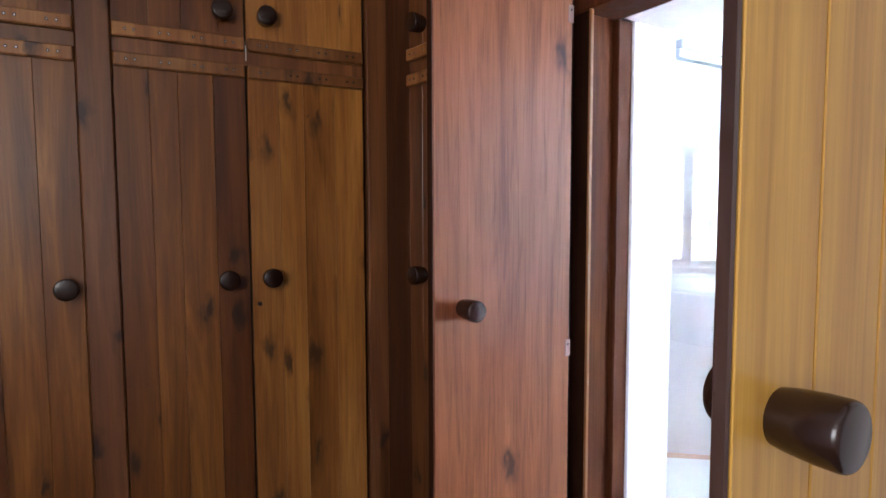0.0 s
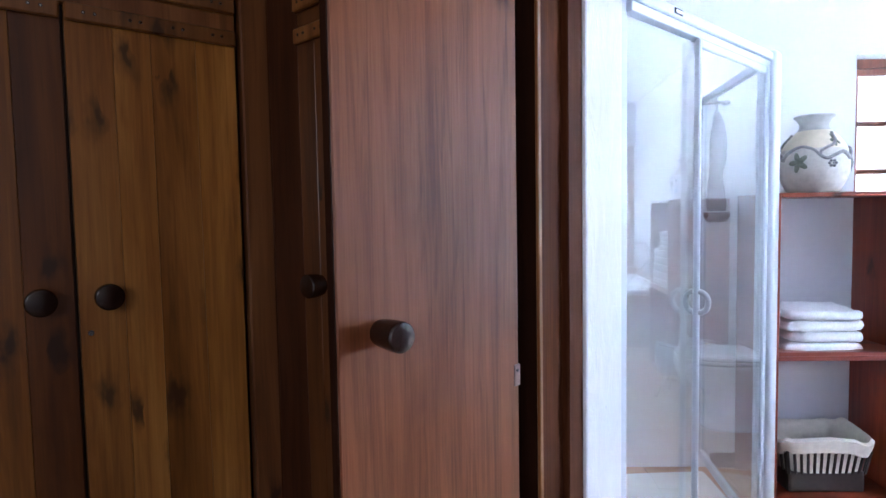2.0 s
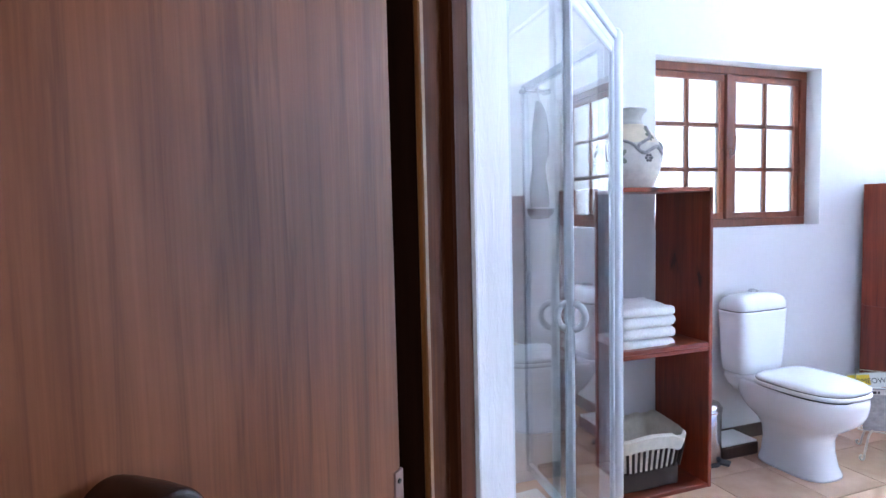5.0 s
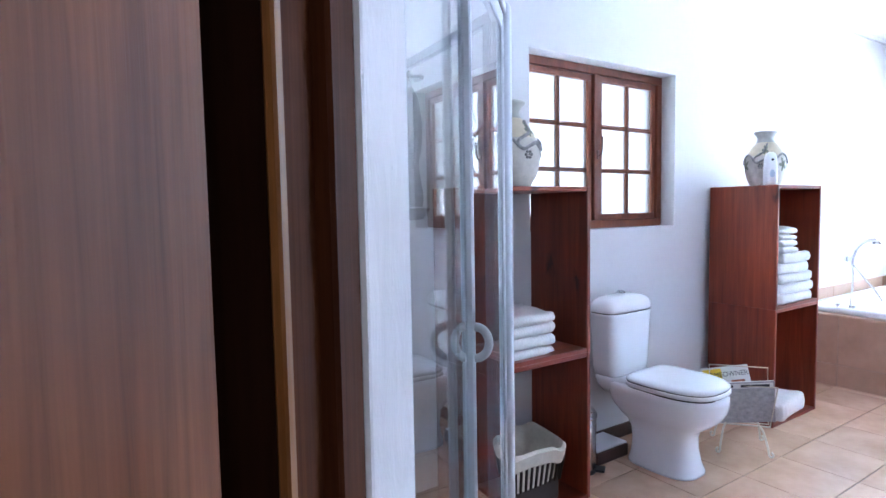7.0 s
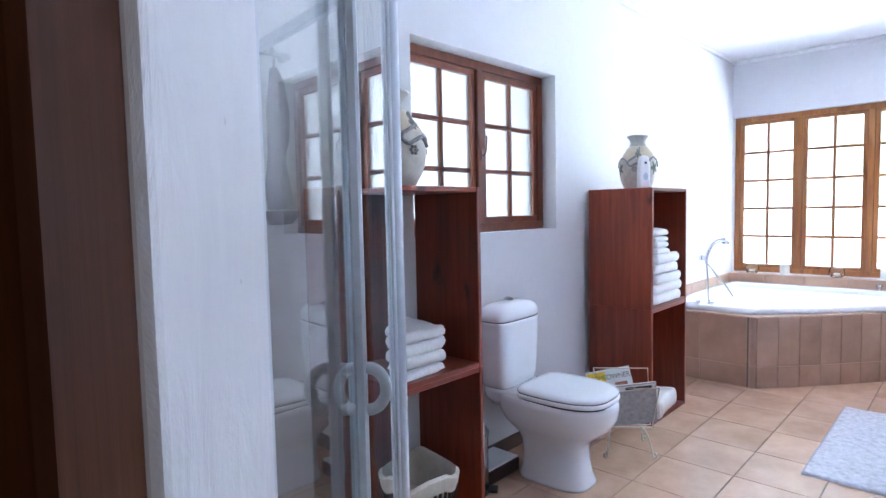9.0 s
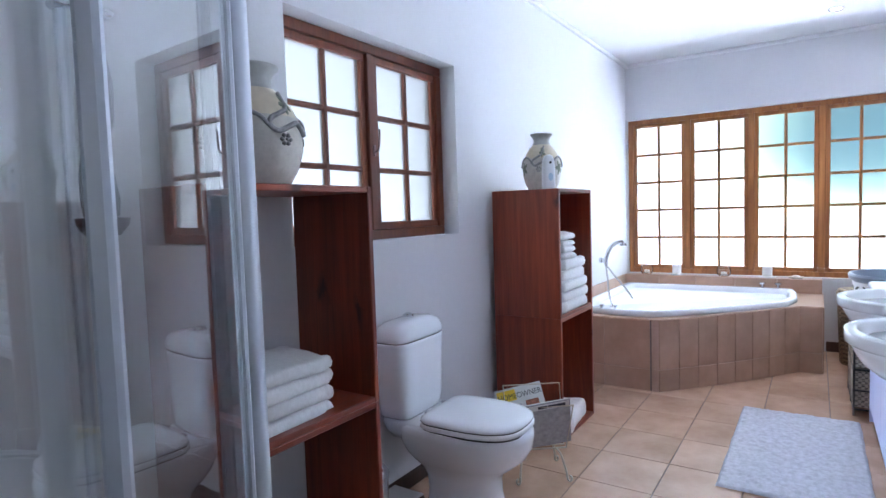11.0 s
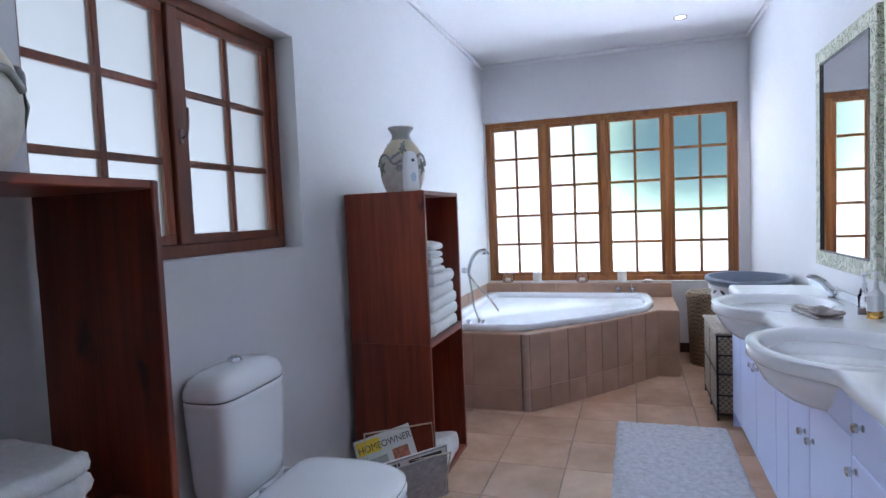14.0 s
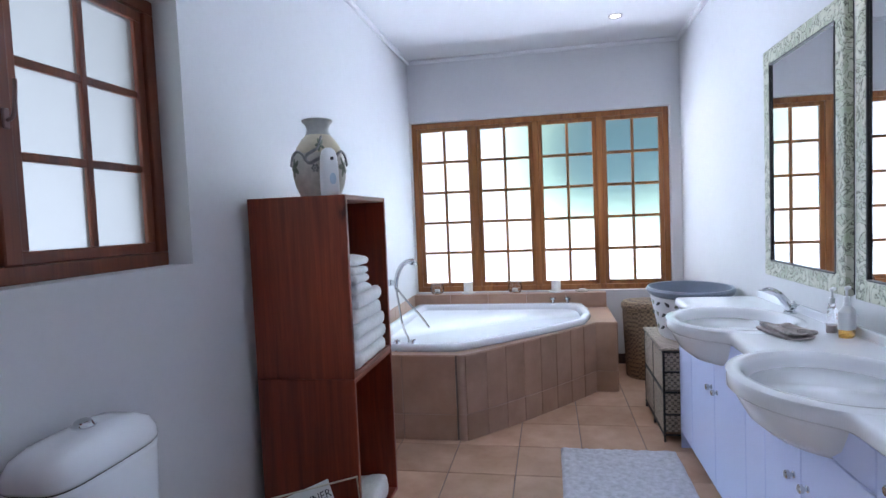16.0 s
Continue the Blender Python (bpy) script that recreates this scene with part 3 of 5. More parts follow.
# ---- doorway ----
frame_o = thing("door_frame", DOORWAY, "red-brown stained timber door frame with a rebate", "door frame", kind="structure")
for y0, sgn in ((0.0, 1), (-OPEN_W, -1)):
    def side(a, b, t, z1):
        ya, yb = (y0 + 0.0, y0 + 0.07) if sgn > 0 else (y0 - 0.07, y0)
        if sgn > 0:
            ya += t
        else:
            yb -= t
        return box(a, b, ya, yb, 0, z1, 0.004)
    if sgn > 0:
        part("jamb_edge", box(0.0, 0.012, 0.0, 0.009, 0, HEAD, 0.002), RAIL, frame_o, "orange-brown edge strip")
        part("rebate", box(0.013, 0.125, 0.033, 0.045, 0, HEAD, 0.002), FRAME, frame_o)
        # strip coloured near black in place of the shade in the gap
        part("gap_liner", box(0.006, 0.0125, 0.0095, 0.07, 0, HEAD, 0.0), SHADEPINE, frame_o, "dark strip standing in for shade behind the cupboard hinge")
    else:
        part("jamb_edge", side(0.0, 0.022, 0.0, HEAD), RAIL, frame_o)
        part("jamb", side(0.022, 0.052, 0.004, HEAD), FRAME, frame_o)
        part("rebate", side(0.052, 0.09, 0.016, HEAD), POST, frame_o)
    part("door_stop", box(0.125, 0.185, 0.017, 0.07, 0, HEAD, 0.004) if sgn > 0 else side(0.09, 0.14, 0.002, HEAD), FRAME, frame_o)
part("lintel", box(0.0, 0.14, -OPEN_W - 0.07, 0.07, HEAD, HEAD + 0.09, 0.004), FRAME, frame_o)
structure("panel_over_door", box(0.02, 0.135, -OPEN_W - 1.6, 2.2, HEAD + 0.09, DRESS_CEIL, 0), FRAME, "dark timber panel above the doorway", "panel", m=DOORWAY)
structure("dressing_wall_door", box(0.02, 0.135, -OPEN_W - 1.6, -OPEN_W - 0.07, -0.1, HEAD + 0.09, 0), WALL, "white wall beside the doorway", "wall", m=DOORWAY)


def knob(parent, m, r=0.025, length=0.062, label="dark turned wooden knob"):
    k = part("knob", lathe([(0, 0), (r * 0.86, 0), (r * 0.93, length * 0.2), (r, length * 0.6), (r, length * 0.9), (r * 0.975, length * 0.95), (r * 0.92, length * 0.985), (r * 0.85, length), (0, length)], 28), KNOB, parent, label, True)
    k.matrix_local = m
    return k


def planked(parent, x0, x1, z0, z1, y0, y1, widths, material, gap=0.0003, bev=0.0009):
    """Upright boards of a door with V joints; y0 is the face."""
    x = x0
    tot = sum(widths)
    for wd in widths:
        xn = x + (x1 - x0) * wd / tot
        part("plank", box(x + gap, xn - gap, y0, y1, z0, z1, bev), material, parent)
        x = xn


# filler boards of the corner, with shade put into their colour
corner = thing("corner_post", pose(0, 0, 0), "pine corner post of the fitted cupboards, coloured dark for its shade", "post", "cupboard posts")
part("board", prism([(-0.60, 2.71), (-0.506, 2.6625), (-0.45, 2.80), (-0.62, 2.75)], 0, DRESS_CEIL, 0.002), CORNERSHADE, corner)
part("board", prism([(-0.504, 2.6615), (-0.405, 2.612), (-0.36, 2.66), (-0.448, 2.80)], 0, DRESS_CEIL, 0.002), CORNERSHADE, corner)

# bathroom door, stands open along the way
door_in = thing("door_1", pose(0.281, 1.087, 0, 0, 0, 43.0), "golden varnished pine plank door standing wide open", "door", kind="structure")
planked(door_in, 0.008, 0.75, 0.01, HEAD - 0.005, 0.0, 0.013, [0.128, 0.125, 0.125, 0.125, 0.125, 0.122], GOLD, 0.0018, 0.0012)
part("backing", box(0.008, 0.75, 0.012, 0.016, 0.01, HEAD - 0.005, 0.0), SKIRT_SHADE, door_in)
# the shade on this narrow side is put into its dark colour
part("edge_strip", box(0.003, 0.008, 0.0005, 0.016, 0.01, HEAD - 0.005, 0.002), SKIRT_SHADE, door_in, "door edge, coloured dark for the shade on it")
knob(door_in, pose(0.079, 0.0, 1.172, 90, 0, 0), 0.0305, 0.06)
knob(door_in, pose(0.125, 0.016, 1.165, -90, 0, 0), 0.0345, 0.07)

# ---- fitted cupboards ----
CORNER = (-0.574, 2.625)
CUPA = 40.0
LOWZ, LTOP, UPZ, UTOP = 0.06, 1.838, 1.885, 2.5


def rail(parent, x0, x1, z0, z1, nails, y=-0.016):
    r = part("rail", box(x0, x1, y, 0.0, z0, z1, 0.004), RAIL, parent)
    for i in range(nails):
        for dx in (-0.012, 0.012):
            xx = x0 + (x1 - x0) * (i + 0.5) / nails + dx
            s = part("screw_hole", cyl(0.0042, 0.0025, 10), BLACK, r)
            s.matrix_local = pose(xx, y + 0.0008, (z0 + z1) / 2, 90)
            s2 = part("screw", cyl(0.0022, 0.003, 8), CHROME, r)
            s2.matrix_local = pose(xx, y + 0.0006, (z0 + z1) / 2 - 0.0005, 90)


def cupboard(name, m, leaves, label, upper=True, widths=None, timber=None):
    """A cupboard bay: leaves is a list of (x0, x1, knob x) in the plane y = 0, fronts towards -y."""
    c = thing(name, m, label, "cupboard", group="fitted cupboards")
    for i, (x0, x1, kx) in enumerate(leaves):
        boards = timber[i] if timber else PINE
        d = part("door", box(x0 + 0.002, x1 - 0.002, 0.020, 0.026, LOWZ, LTOP - 0.004, 0), POST, c)
        planked(d, x0 + 0.002, x1 - 0.002, LOWZ, LTOP - 0.004, 0.0, 0.02, widths or [1.0, 0.85, 1.1, 1.05], boards)
        rail(d, x0 + 0.003, x1 - 0.003, LTOP - 0.042, LTOP, 4)
        if kx is not None:
            knob(d, pose(kx, 0.0, 1.125, 90, 0, 0), 0.033, 0.05)
        if upper:
            u = part("upper_door", box(x0 + 0.002, x1 - 0.002, 0.020, 0.026, UPZ, UTOP, 0), POST, c)
            planked(u, x0 + 0.002, x1 - 0.002, UPZ, UTOP, 0.0, 0.02, [1.0, 0.9, 1.1, 0.8], boards)
            rail(u, x0 + 0.003, x1 - 0.003, UPZ, UPZ + 0.042, 4)
            if kx is not None:
                knob(u, pose(kx, 0.0, 2.0, 90, 0, 0), 0.032, 0.05)
    xa, xb = leaves[0][0], leaves[-1][1]
    # carcass colour stands for the shade behind the leaves
    part("carcass", join(box(xa - 0.05, xb + 0.05, 0.03, 0.05, 0, UTOP + 0.05, 0), box(xa - 0.05, xb + 0.05, 0.05, 0.3, UTOP, UTOP + 0.05, 0)), SKIRT_SHADE, c, "cupboard carcass, darkened for shade behind the leaves")
    part("middle_rail", box(xa, xb, 0.002, 0.03, LTOP, UPZ, 0.002), POST, c)
    part("plinth", box(xa, xb, 0.012, 0.03, 0.0, LOWZ, 0.002), POST, c)
    return c


cup = pose(*CORNER, 0, 0, 0, CUPA)
# right-hand leaf has its sheen coloured into lighter boards
cup_a = cupboard("cupboard", cup @ pose(-0.012, 0, 0), [(-0.80, -0.413, -0.485), (-0.409, 0.0, -0.345)], "fitted knotty pine plank cupboard with two leaves and round knobs", timber=[PINE, LITPINE])
lock = part("keyhole", cyl(0.007, 0.004, 14), STEEL, cup_a, "small steel lock")
lock.matrix_local = pose(-0.385, 0.0, 1.035, 90)
part("cable", tube([(-0.413, -0.02, 1.85), (-0.4125, -0.021, 1.87), (-0.4135, -0.019, 1.9)], 0.0018, 6), WAX, cup_a, "thin pale cord")
cup_b = cupboard("cupboard", cup @ pose(-0.905, 0, 0), [(-0.80, -0.402, None), (-0.398, 0.0, -0.045)], "fitted knotty pine plank cupboard with two leaves and round knobs")
cup_c = cupboard("cupboard", cup @ pose(-1.9, 0, 0), [(-0.80, -0.402, None), (-0.398, 0.0, -0.045)], "fitted knotty pine plank cupboard at the back end of the row")
for x0, x1 in ((-0.905, -0.812), (0.0, 0.1), (-1.895, -1.755)):
    solid("cupboard_post", box(x0, x1, -0.012, 0.03, 0, DRESS_CEIL, 0.005), POST, "dark stained pine post between cupboard bays", "post", "cupboard posts", m=cup)
HINGE = Vector((0.165, 2.15))
face = Vector((-0.50, 2.69))
side_a = math.degrees(math.atan2(HINGE.y - face.y, HINGE.x - face.x))
perp = pose(face.x, face.y, 0, 0, 0, side_a)
span = (HINGE - face).length
cup_d = cupboard("cupboard", perp, [(0.12, 0.12 + 0.315, 0.2)], "fitted knotty pine corner cupboard, one leaf shut", timber=[POST])
# inner boards take a dark colour in place of shade
part("inner_side", join(box(0.44, 0.62, 0.16, 0.18, 0, DRESS_CEIL, 0), box(0.44, span - 0.03, 0.0, 0.03, 2.11, DRESS_CEIL, 0)), SKIRT_SHADE, cup_d, "inner boards of the open cupboard, darkened for the shade inside")
OPEN = Vector((-0.143, 1.862))
leaf_a = math.degrees(math.atan2(OPEN.y - HINGE.y, OPEN.x - HINGE.x)) + 180
leaf_w = (OPEN - HINGE).length
leaf = thing("wardrobe_door", pose(OPEN.x, OPEN.y, 0, 0, 0, leaf_a), "smooth red-brown cupboard door standing open on its hinges", "door")
part("leaf", box(0, leaf_w, 0.0, 0.022, 0.06, 2.1, 0.003), SLAB, leaf)
part("edge", box(-0.003, 0.0, 0.001, 0.021, 0.06, 2.1, 0.001), SHADEPINE, leaf, "dark edge strip")
knob(leaf, pose(0.082, 0.0, 1.122, 90, 0, 0), 0.0255, 0.062)
for z in (0.985, 1.86, 0.2):
    hg = part("hinge", box(leaf_w - 0.016, leaf_w + 0.002, -0.002, 0.003, z - 0.022, z + 0.022, 0.001), BRONZE, leaf, "small bronzed hinge plate")
    part("hinge_screw", cyl(0.003, 0.0015, 8, m=pose(leaf_w - 0.008, -0.002, z + 0.01, 90)), DARKMETAL, hg)

# ---- shower ----
SH0, SHA = (0.475, 2.47), 43.3
shower = thing("shower_enclosure", pose(*SH0, 0, 0, 0, SHA), "shower enclosure of clear glass in satin aluminium with a sliding door", "shower")
SHW, SHH = 0.966, 1.87
part("tray", prism([(0.0, 0.0), (SHW, 0.0), (SHW + 0.42, 0.42), (0.55, 1.1), (-0.05, 1.0)], 0.0, 0.06, 0.008), TRAY, shower, "white shower tray")
part("top_rail", join(box(0, SHW, -0.02, 0.03, SHH - 0.03, SHH, 0.004), box(0, SHW, -0.012, 0.022, SHH - 0.055, SHH - 0.03, 0.002)), ALU, shower)
part("bottom_rail", box(0, SHW, -0.02, 0.03, 0.06, 0.10, 0.004), ALU, shower)
part("wall_post", box(-0.03, 0.006, 0.004, 0.03, 0.06, SHH + 0.02, 0.004, 2), ALU, shower)
cp = part("corner_post", join(box(SHW - 0.045, SHW + 0.022, -0.03, 0.04, 0.0, SHH + 0.012, 0.018, 4), box(SHW - 0.062, SHW - 0.045, -0.012, 0.024, 0.06, SHH - 0.03, 0.004)), ALU, shower, smooth=True)
sd = part("sliding_door", join(box(0.365, 0.38, -0.016, 0.002, 0.1, SHH - 0.055, 0.004), box(SHW - 0.085, SHW - 0.07, -0.016, 0.002, 0.1, SHH - 0.055, 0.004),
                               box(0.38, SHW - 0.085, -0.014, 0.0, 0.1, 0.125, 0.003), box(0.38, SHW - 0.085, -0.014, 0.0, SHH - 0.08, SHH - 0.055, 0.003)), ALU, shower)
part("glass_pane", box(0.376, SHW - 0.081, -0.010, -0.005, 0.121, SHH - 0.076, 0), CLEAR, sd).visible_shadow = False
part("fixed_pane", box(-0.012, 0.415, 0.012, 0.017, 0.1, SHH - 0.055, 0), CLEAR, shower).visible_shadow = False
part("stile", box(0.408, 0.42, 0.006, 0.022, 0.1, SHH - 0.055, 0.003), ALU, shower)
for nm, y0, sg in (("handle", -0.016, -1), ("inner_handle", 0.002, 1)):
    pts = [(0.372, y0 + sg * 0.027 * math.sin(a), 1.04 + 0.031 * math.cos(a)) for a in [math.pi * i / 12 for i in range(13)]]
    part(nm, tube(pts, 0.0085, 12, n=2), HANDLE, sd, "pale grey half-round pull handle", True)
badge = part("badge", box(0.2, 0.245, -0.023, -0.02, SHH - 0.022, SHH - 0.006, 0.001), BLACK, shower, "small dark maker's badge")
part("badge_face", box(0.206, 0.239, -0.0245, -0.023, SHH - 0.018, SHH - 0.011, 0), PLASTIC, badge)
ret_end = Vector((1.25, NORTH))
c0 = Vector((SH0[0] + (SHW - 0.005) * math.cos(radians(SHA)) - 0.012 * math.sin(radians(SHA)), SH0[1] + (SHW - 0.005) * math.sin(radians(SHA)) + 0.012 * math.cos(radians(SHA))))
ret_a = math.degrees(math.atan2(ret_end.y - c0.y, ret_end.x - c0.x))
rl = (ret_end - c0).length
side_s = thing("shower_side_screen", pose(c0.x, c0.y, 0, 0, 0, ret_a), "fixed glass side screen of the shower", "shower")
part("screen_frame", join(box(0.03, rl, -0.012, 0.014, SHH - 0.035, SHH, 0.003), box(0.03, rl, -0.012, 0.014, 0.06, 0.1, 0.003), box(0.03, 0.046, -0.016, 0.018, 0.06, SHH, 0.005, 2), box(0.052, 0.064, -0.012, 0.014, 0.06, SHH, 0.004, 2),
                          box(rl - 0.03, rl - 0.002, -0.014, 0.016, 0.06, SHH, 0.004)), ALU, side_s)
part("glass_pane", box(0.064, rl - 0.03, -0.003, 0.002, 0.1, SHH - 0.035, 0), CLEAR, side_s).visible_shadow = False
rail_o = thing("wall_hook", pose(1.295, NORTH, 1.84), "short chrome rail on the wall beside the shower", "rail")
part("bar", tube([(-0.07, -0.04, 0), (0.07, -0.04, 0)], 0.009, 10, n=1), CHROME, rail_o, smooth=True)
for x in (-0.06, 0.06):
    part("bracket", cyl(0.014, 0.04, 14, m=pose(x, 0, 0, 90)), CHROME, rail_o, smooth=True)
scrub = thing("bath_strap", pose(1.295, NORTH - 0.05, 0.05), "dark grey net bath strap hanging from the wall rail", "bath strap")
part("hook", tube([(0, 0.018, 1.793), (0, 0.01, 1.806), (0, -0.006, 1.80), (0, -0.004, 1.74)], 0.004, 8), STEEL, scrub)
part("strap", loft([[(x + ox, y, z) for x, y in ((-w, -0.012), (0, -0.022), (w, -0.012), (w, 0.012), (0, 0.02), (-w, 0.012))]
                    for z, w, ox in ((1.74, 0.008, 0), (1.70, 0.022, 0.01), (1.6, 0.038, 0.012), (1.5, 0.036, 0.01), (1.44, 0.027, 0.0), (1.36, 0.04, 0.0), (1.3, 0.045, 0.005), (1.26, 0.04, 0.005))]), GREYCLOTH, scrub, smooth="all")
dish = thing("soap_dish", pose(1.295, NORTH, 1.255), "dark oval dish fixed to the wall beside the shower", "soap dish")
part("bowl", moved(lathe([(0, 0), (0.04, 0.005), (0.062, 0.03), (0.066, 0.05), (0.06, 0.05), (0.035, 0.02), (0, 0.015)], 28, 1, 0.9), Matrix.Translation((0, -0.062, 0))), BLACK, dish, smooth="all")
part("bracket", box(-0.02, 0.02, -0.02, 0.0, 0.0, 0.045, 0.004), STEEL, dish)

# ---- cherry cube shelves ----


def cube(parent, x0, x1, y0, y1, z0, z1, t=0.02, back=False):
    part("side_panel", box(x0, x0 + t, y0, y1, z0, z1, 0.003), CHERRY, parent)
    part("side_panel", box(x1 - t, x1, y0, y1, z0, z1, 0.003), CHERRY, parent)
    for za in (z0, z1 - t):
        b = box(-(y1 - y0) / 2 + 0.001, (y1 - y0) / 2 - 0.001, -t / 2, t / 2, x0 + t, x1 - t, 0.003)
        p = part("shelf_panel", b, CHERRY, parent)
        p.matrix_local = Matrix.Translation(((0, (y0 + y1) / 2, za + t / 2))) @ Matrix(((0, 0, 1, 0), (1, 0, 0, 0), (0, 1, 0, 0), (0, 0, 0, 1)))
    if back:
        part("back_panel", box(x0 + t, x1 - t, y1 - 0.006, y1, z0 + t, z1 - t, 0), CHERRY, parent)


def cube_unit(m, w, d, h1, h2, label, group, back):
    for z0, z1 in ((0.0, h1), (h1, h2)):
        u = thing("cube_shelf", m @ Matrix.Translation((0, 0, z0)), label, "shelf", group)
        cube(u, 0, w, 0, d, 0.0, z1 - z0, back=back)


S1 = pose(1.42, 3.53, 0)
cube_unit(S1, 0.582, 0.36, 0.662, 1.385, "cherry-stained open cube shelf without a back, stacked beside the shower", "shelf beside the shower", False)
S2X, S2Y, S2W, S2D = 3.452, 3.455, 0.535, 0.405
for z0, z1 in ((0.0, 0.69), (0.69, 1.404)):
    u = thing("cube_shelf", pose(S2X, S2Y, z0, 0, 0, 0.3), "cherry-stained cube shelf with knotty sides, stacked beside the toilet", "shelf", "shelf beside the toilet")
    cube(u, 0, S2W, 0, S2D, 0.0, z1 - z0, back=True)


def folded_towel(m, w, d, h, label, name="towel", group="", folds=2, seed=1, mat_=None, slump=1.0):
    """A folded towel: soft, uneven layers with rounded fold edges that droop at the ends."""
    rnd = random.Random(seed)
    t = thing(name, m, label, "towel", group)
    lh = h / folds
    shape = ((0.0, 0.022), (0.05, 0.011), (0.2, 0.003), (0.5, 0.0), (0.8, 0.003), (0.95, 0.011), (1.0, 0.022), (1.0, 0.045), (1.0, 0.09))
    for k in range(folds):
        z0 = k * lh
        dx, dy = rnd.uniform(-0.009, 0.009) * slump, rnd.uniform(-0.008, 0.008) * slump
        ww, dd = w * rnd.uniform(0.95, 1.0), d * rnd.uniform(0.95, 1.0)
        rings = []
        for j, (f, ins) in enumerate(shape):
            ring_ = []
            for i in range(56):
                a = 2 * math.pi * i / 56
                c, s = math.cos(a), math.sin(a)
                wob = slump * (0.007 * noise.noise(Vector((3 * c, 3 * s, seed * 1.7 + k))) + 0.004 * noise.noise(Vector((11 * c, 11 * s, seed * 2.3 + f * 2))))
                x = (ww / 2 - min(ins, ww * 0.3) + wob) * math.copysign(abs(c) ** 0.3, c) + dx
                y = (dd / 2 - min(ins, dd * 0.3) + wob) * math.copysign(abs(s) ** 0.3, s) + dy
                up = 0.0 if j < 2 else f
                z = z0 + f * lh + up * slump * (0.010 * noise.noise(Vector((x * 9, y * 9, seed * 3.1 + k))) + 0.004 * noise.noise(Vector((x * 32, y * 32, seed + k)))) - up * 0.010 * abs(c) ** 8
                ring_.append((x, y, z))
            rings.append(ring_)
        b = loft(rings)
        bmesh.ops.triangulate(b, faces=[f for f in b.faces if len(f.verts) > 4])
        part("fold", b, mat_ or TOWEL, t, smooth="all")
    return t


for k in range(4):
    folded_towel(pose(1.672 + 0.006 * (k % 2), 3.69, 0.662 + 0.051 * k, 0, 0, (2, -2.5, 1.5, -3)[k]), 0.355 - 0.014 * (k % 2), 0.27, 0.051, "thick white folded bath towel in a stack on the shelf", group="towels on the shower shelf", seed=k + 1, folds=1, slump=1.3)
for k in range(9):
    big = k < 5
    w, h = ((0.46, 0.47, 0.45, 0.40, 0.38)[k], 0.06) if big else (0.25 - 0.012 * (k - 5), 0.037)
    z = 0.71 + (0.06 * k if big else 0.30 + 0.037 * (k - 5))
    folded_towel(pose(S2X + 0.024 + w / 2, 3.62 - (0.012 if big else 0.02), z, 0, 0, (1.5, -2, 1, -1, 2, 0, 2, -1, 1)[k]), w - 0.012 * (k % 2), 0.33, h, "white rolled-edge towel in a stack on the cube shelf" if big else "small white hand towel on top of the stack", group="towels on the toilet shelf", seed=k + 11, folds=1, slump=1.4)
folded_towel(pose(3.70, 3.62, 0.02, 0, 0, 8), 0.40, 0.32, 0.11, "crumpled white towel on the bottom shelf", seed=31, folds=1, slump=2.2)

# wicker basket with a linen lining
bk = thing("basket", pose(1.69, 3.70, 0.02), "dark cane basket with a cream linen lining, on the bottom shelf", "basket")
part("basket_base", box(-0.17, 0.17, -0.12, 0.12, 0, 0.10, 0.012, 2), CANE, bk, "woven lower band")
for i in range(13):
    x = -0.175 + 0.35 * i / 12
    for y in (-0.125, 0.125):
        part("cane_rod", tube([(x * 0.96, y * 0.96, 0.09), (x * 1.06, y * 1.06, 0.2)], 0.0065, 6, n=1), CANE, bk)
for i in range(7):
    y = -0.11 + 0.22 * i / 6
    for x in (-0.178, 0.178):
        part("cane_rod", tube([(x * 0.96, y * 0.96, 0.09), (x * 1.06, y * 1.06, 0.2)], 0.0065, 6, n=1), CANE, bk)
random.seed(5)
rings = [superring(0, 0, rx, ry, z, 40, e) for rx, ry, z, e in ((0.168, 0.118, 0.08, 6), (0.176, 0.126, 0.185, 6), (0.203, 0.153, 0.188, 5), (0.213, 0.162, 0.222, 5), (0.216, 0.165, 0.245, 5), (0.204, 0.153, 0.256, 5), (0.186, 0.136, 0.24, 6), (0.176, 0.126, 0.2, 6), (0.164, 0.114, 0.12, 6), (0.15, 0.1, 0.108, 5), (0.03, 0.03, 0.106, 3))]
sag = [0.012 * math.sin(2 * math.pi * i / 40 * 3 + 1) + 0.007 * math.sin(2 * math.pi * i / 40 * 7) + random.uniform(-0.003, 0.003) for i in range(40)]
rings = [[(x, y, z + (sag[i] if 2 <= k <= 6 else 0)) for i, (x, y, z) in enumerate(r)] for k, r in enumerate(rings)]
part("lining", loft(rings), LINEN, bk, "cream cloth lining folded over the rim", True)

# ---- vases ----
PROFILE = [(0, 0), (0.096, 0), (0.104, 0.008), (0.127, 0.05), (0.139, 0.09), (0.143, 0.125), (0.141, 0.16), (0.132, 0.197), (0.115, 0.231), (0.09, 0.262), (0.068, 0.284), (0.059, 0.30), (0.058, 0.315), (0.068, 0.334), (0.081, 0.345), (0.083, 0.352), (0.077, 0.355), (0.062, 0.34), (0.05, 0.315), (0.05, 0.295), (0, 0.2)]


def on_vase(a, z, out=0.004, k=1.0):
    zs = [q[1] for q in PROFILE[1:13]]
    r = float(np.interp(z / k, zs, [q[0] for q in PROFILE[1:13]])) * k + out
    return (r * math.cos(a), r * math.sin(a), z)


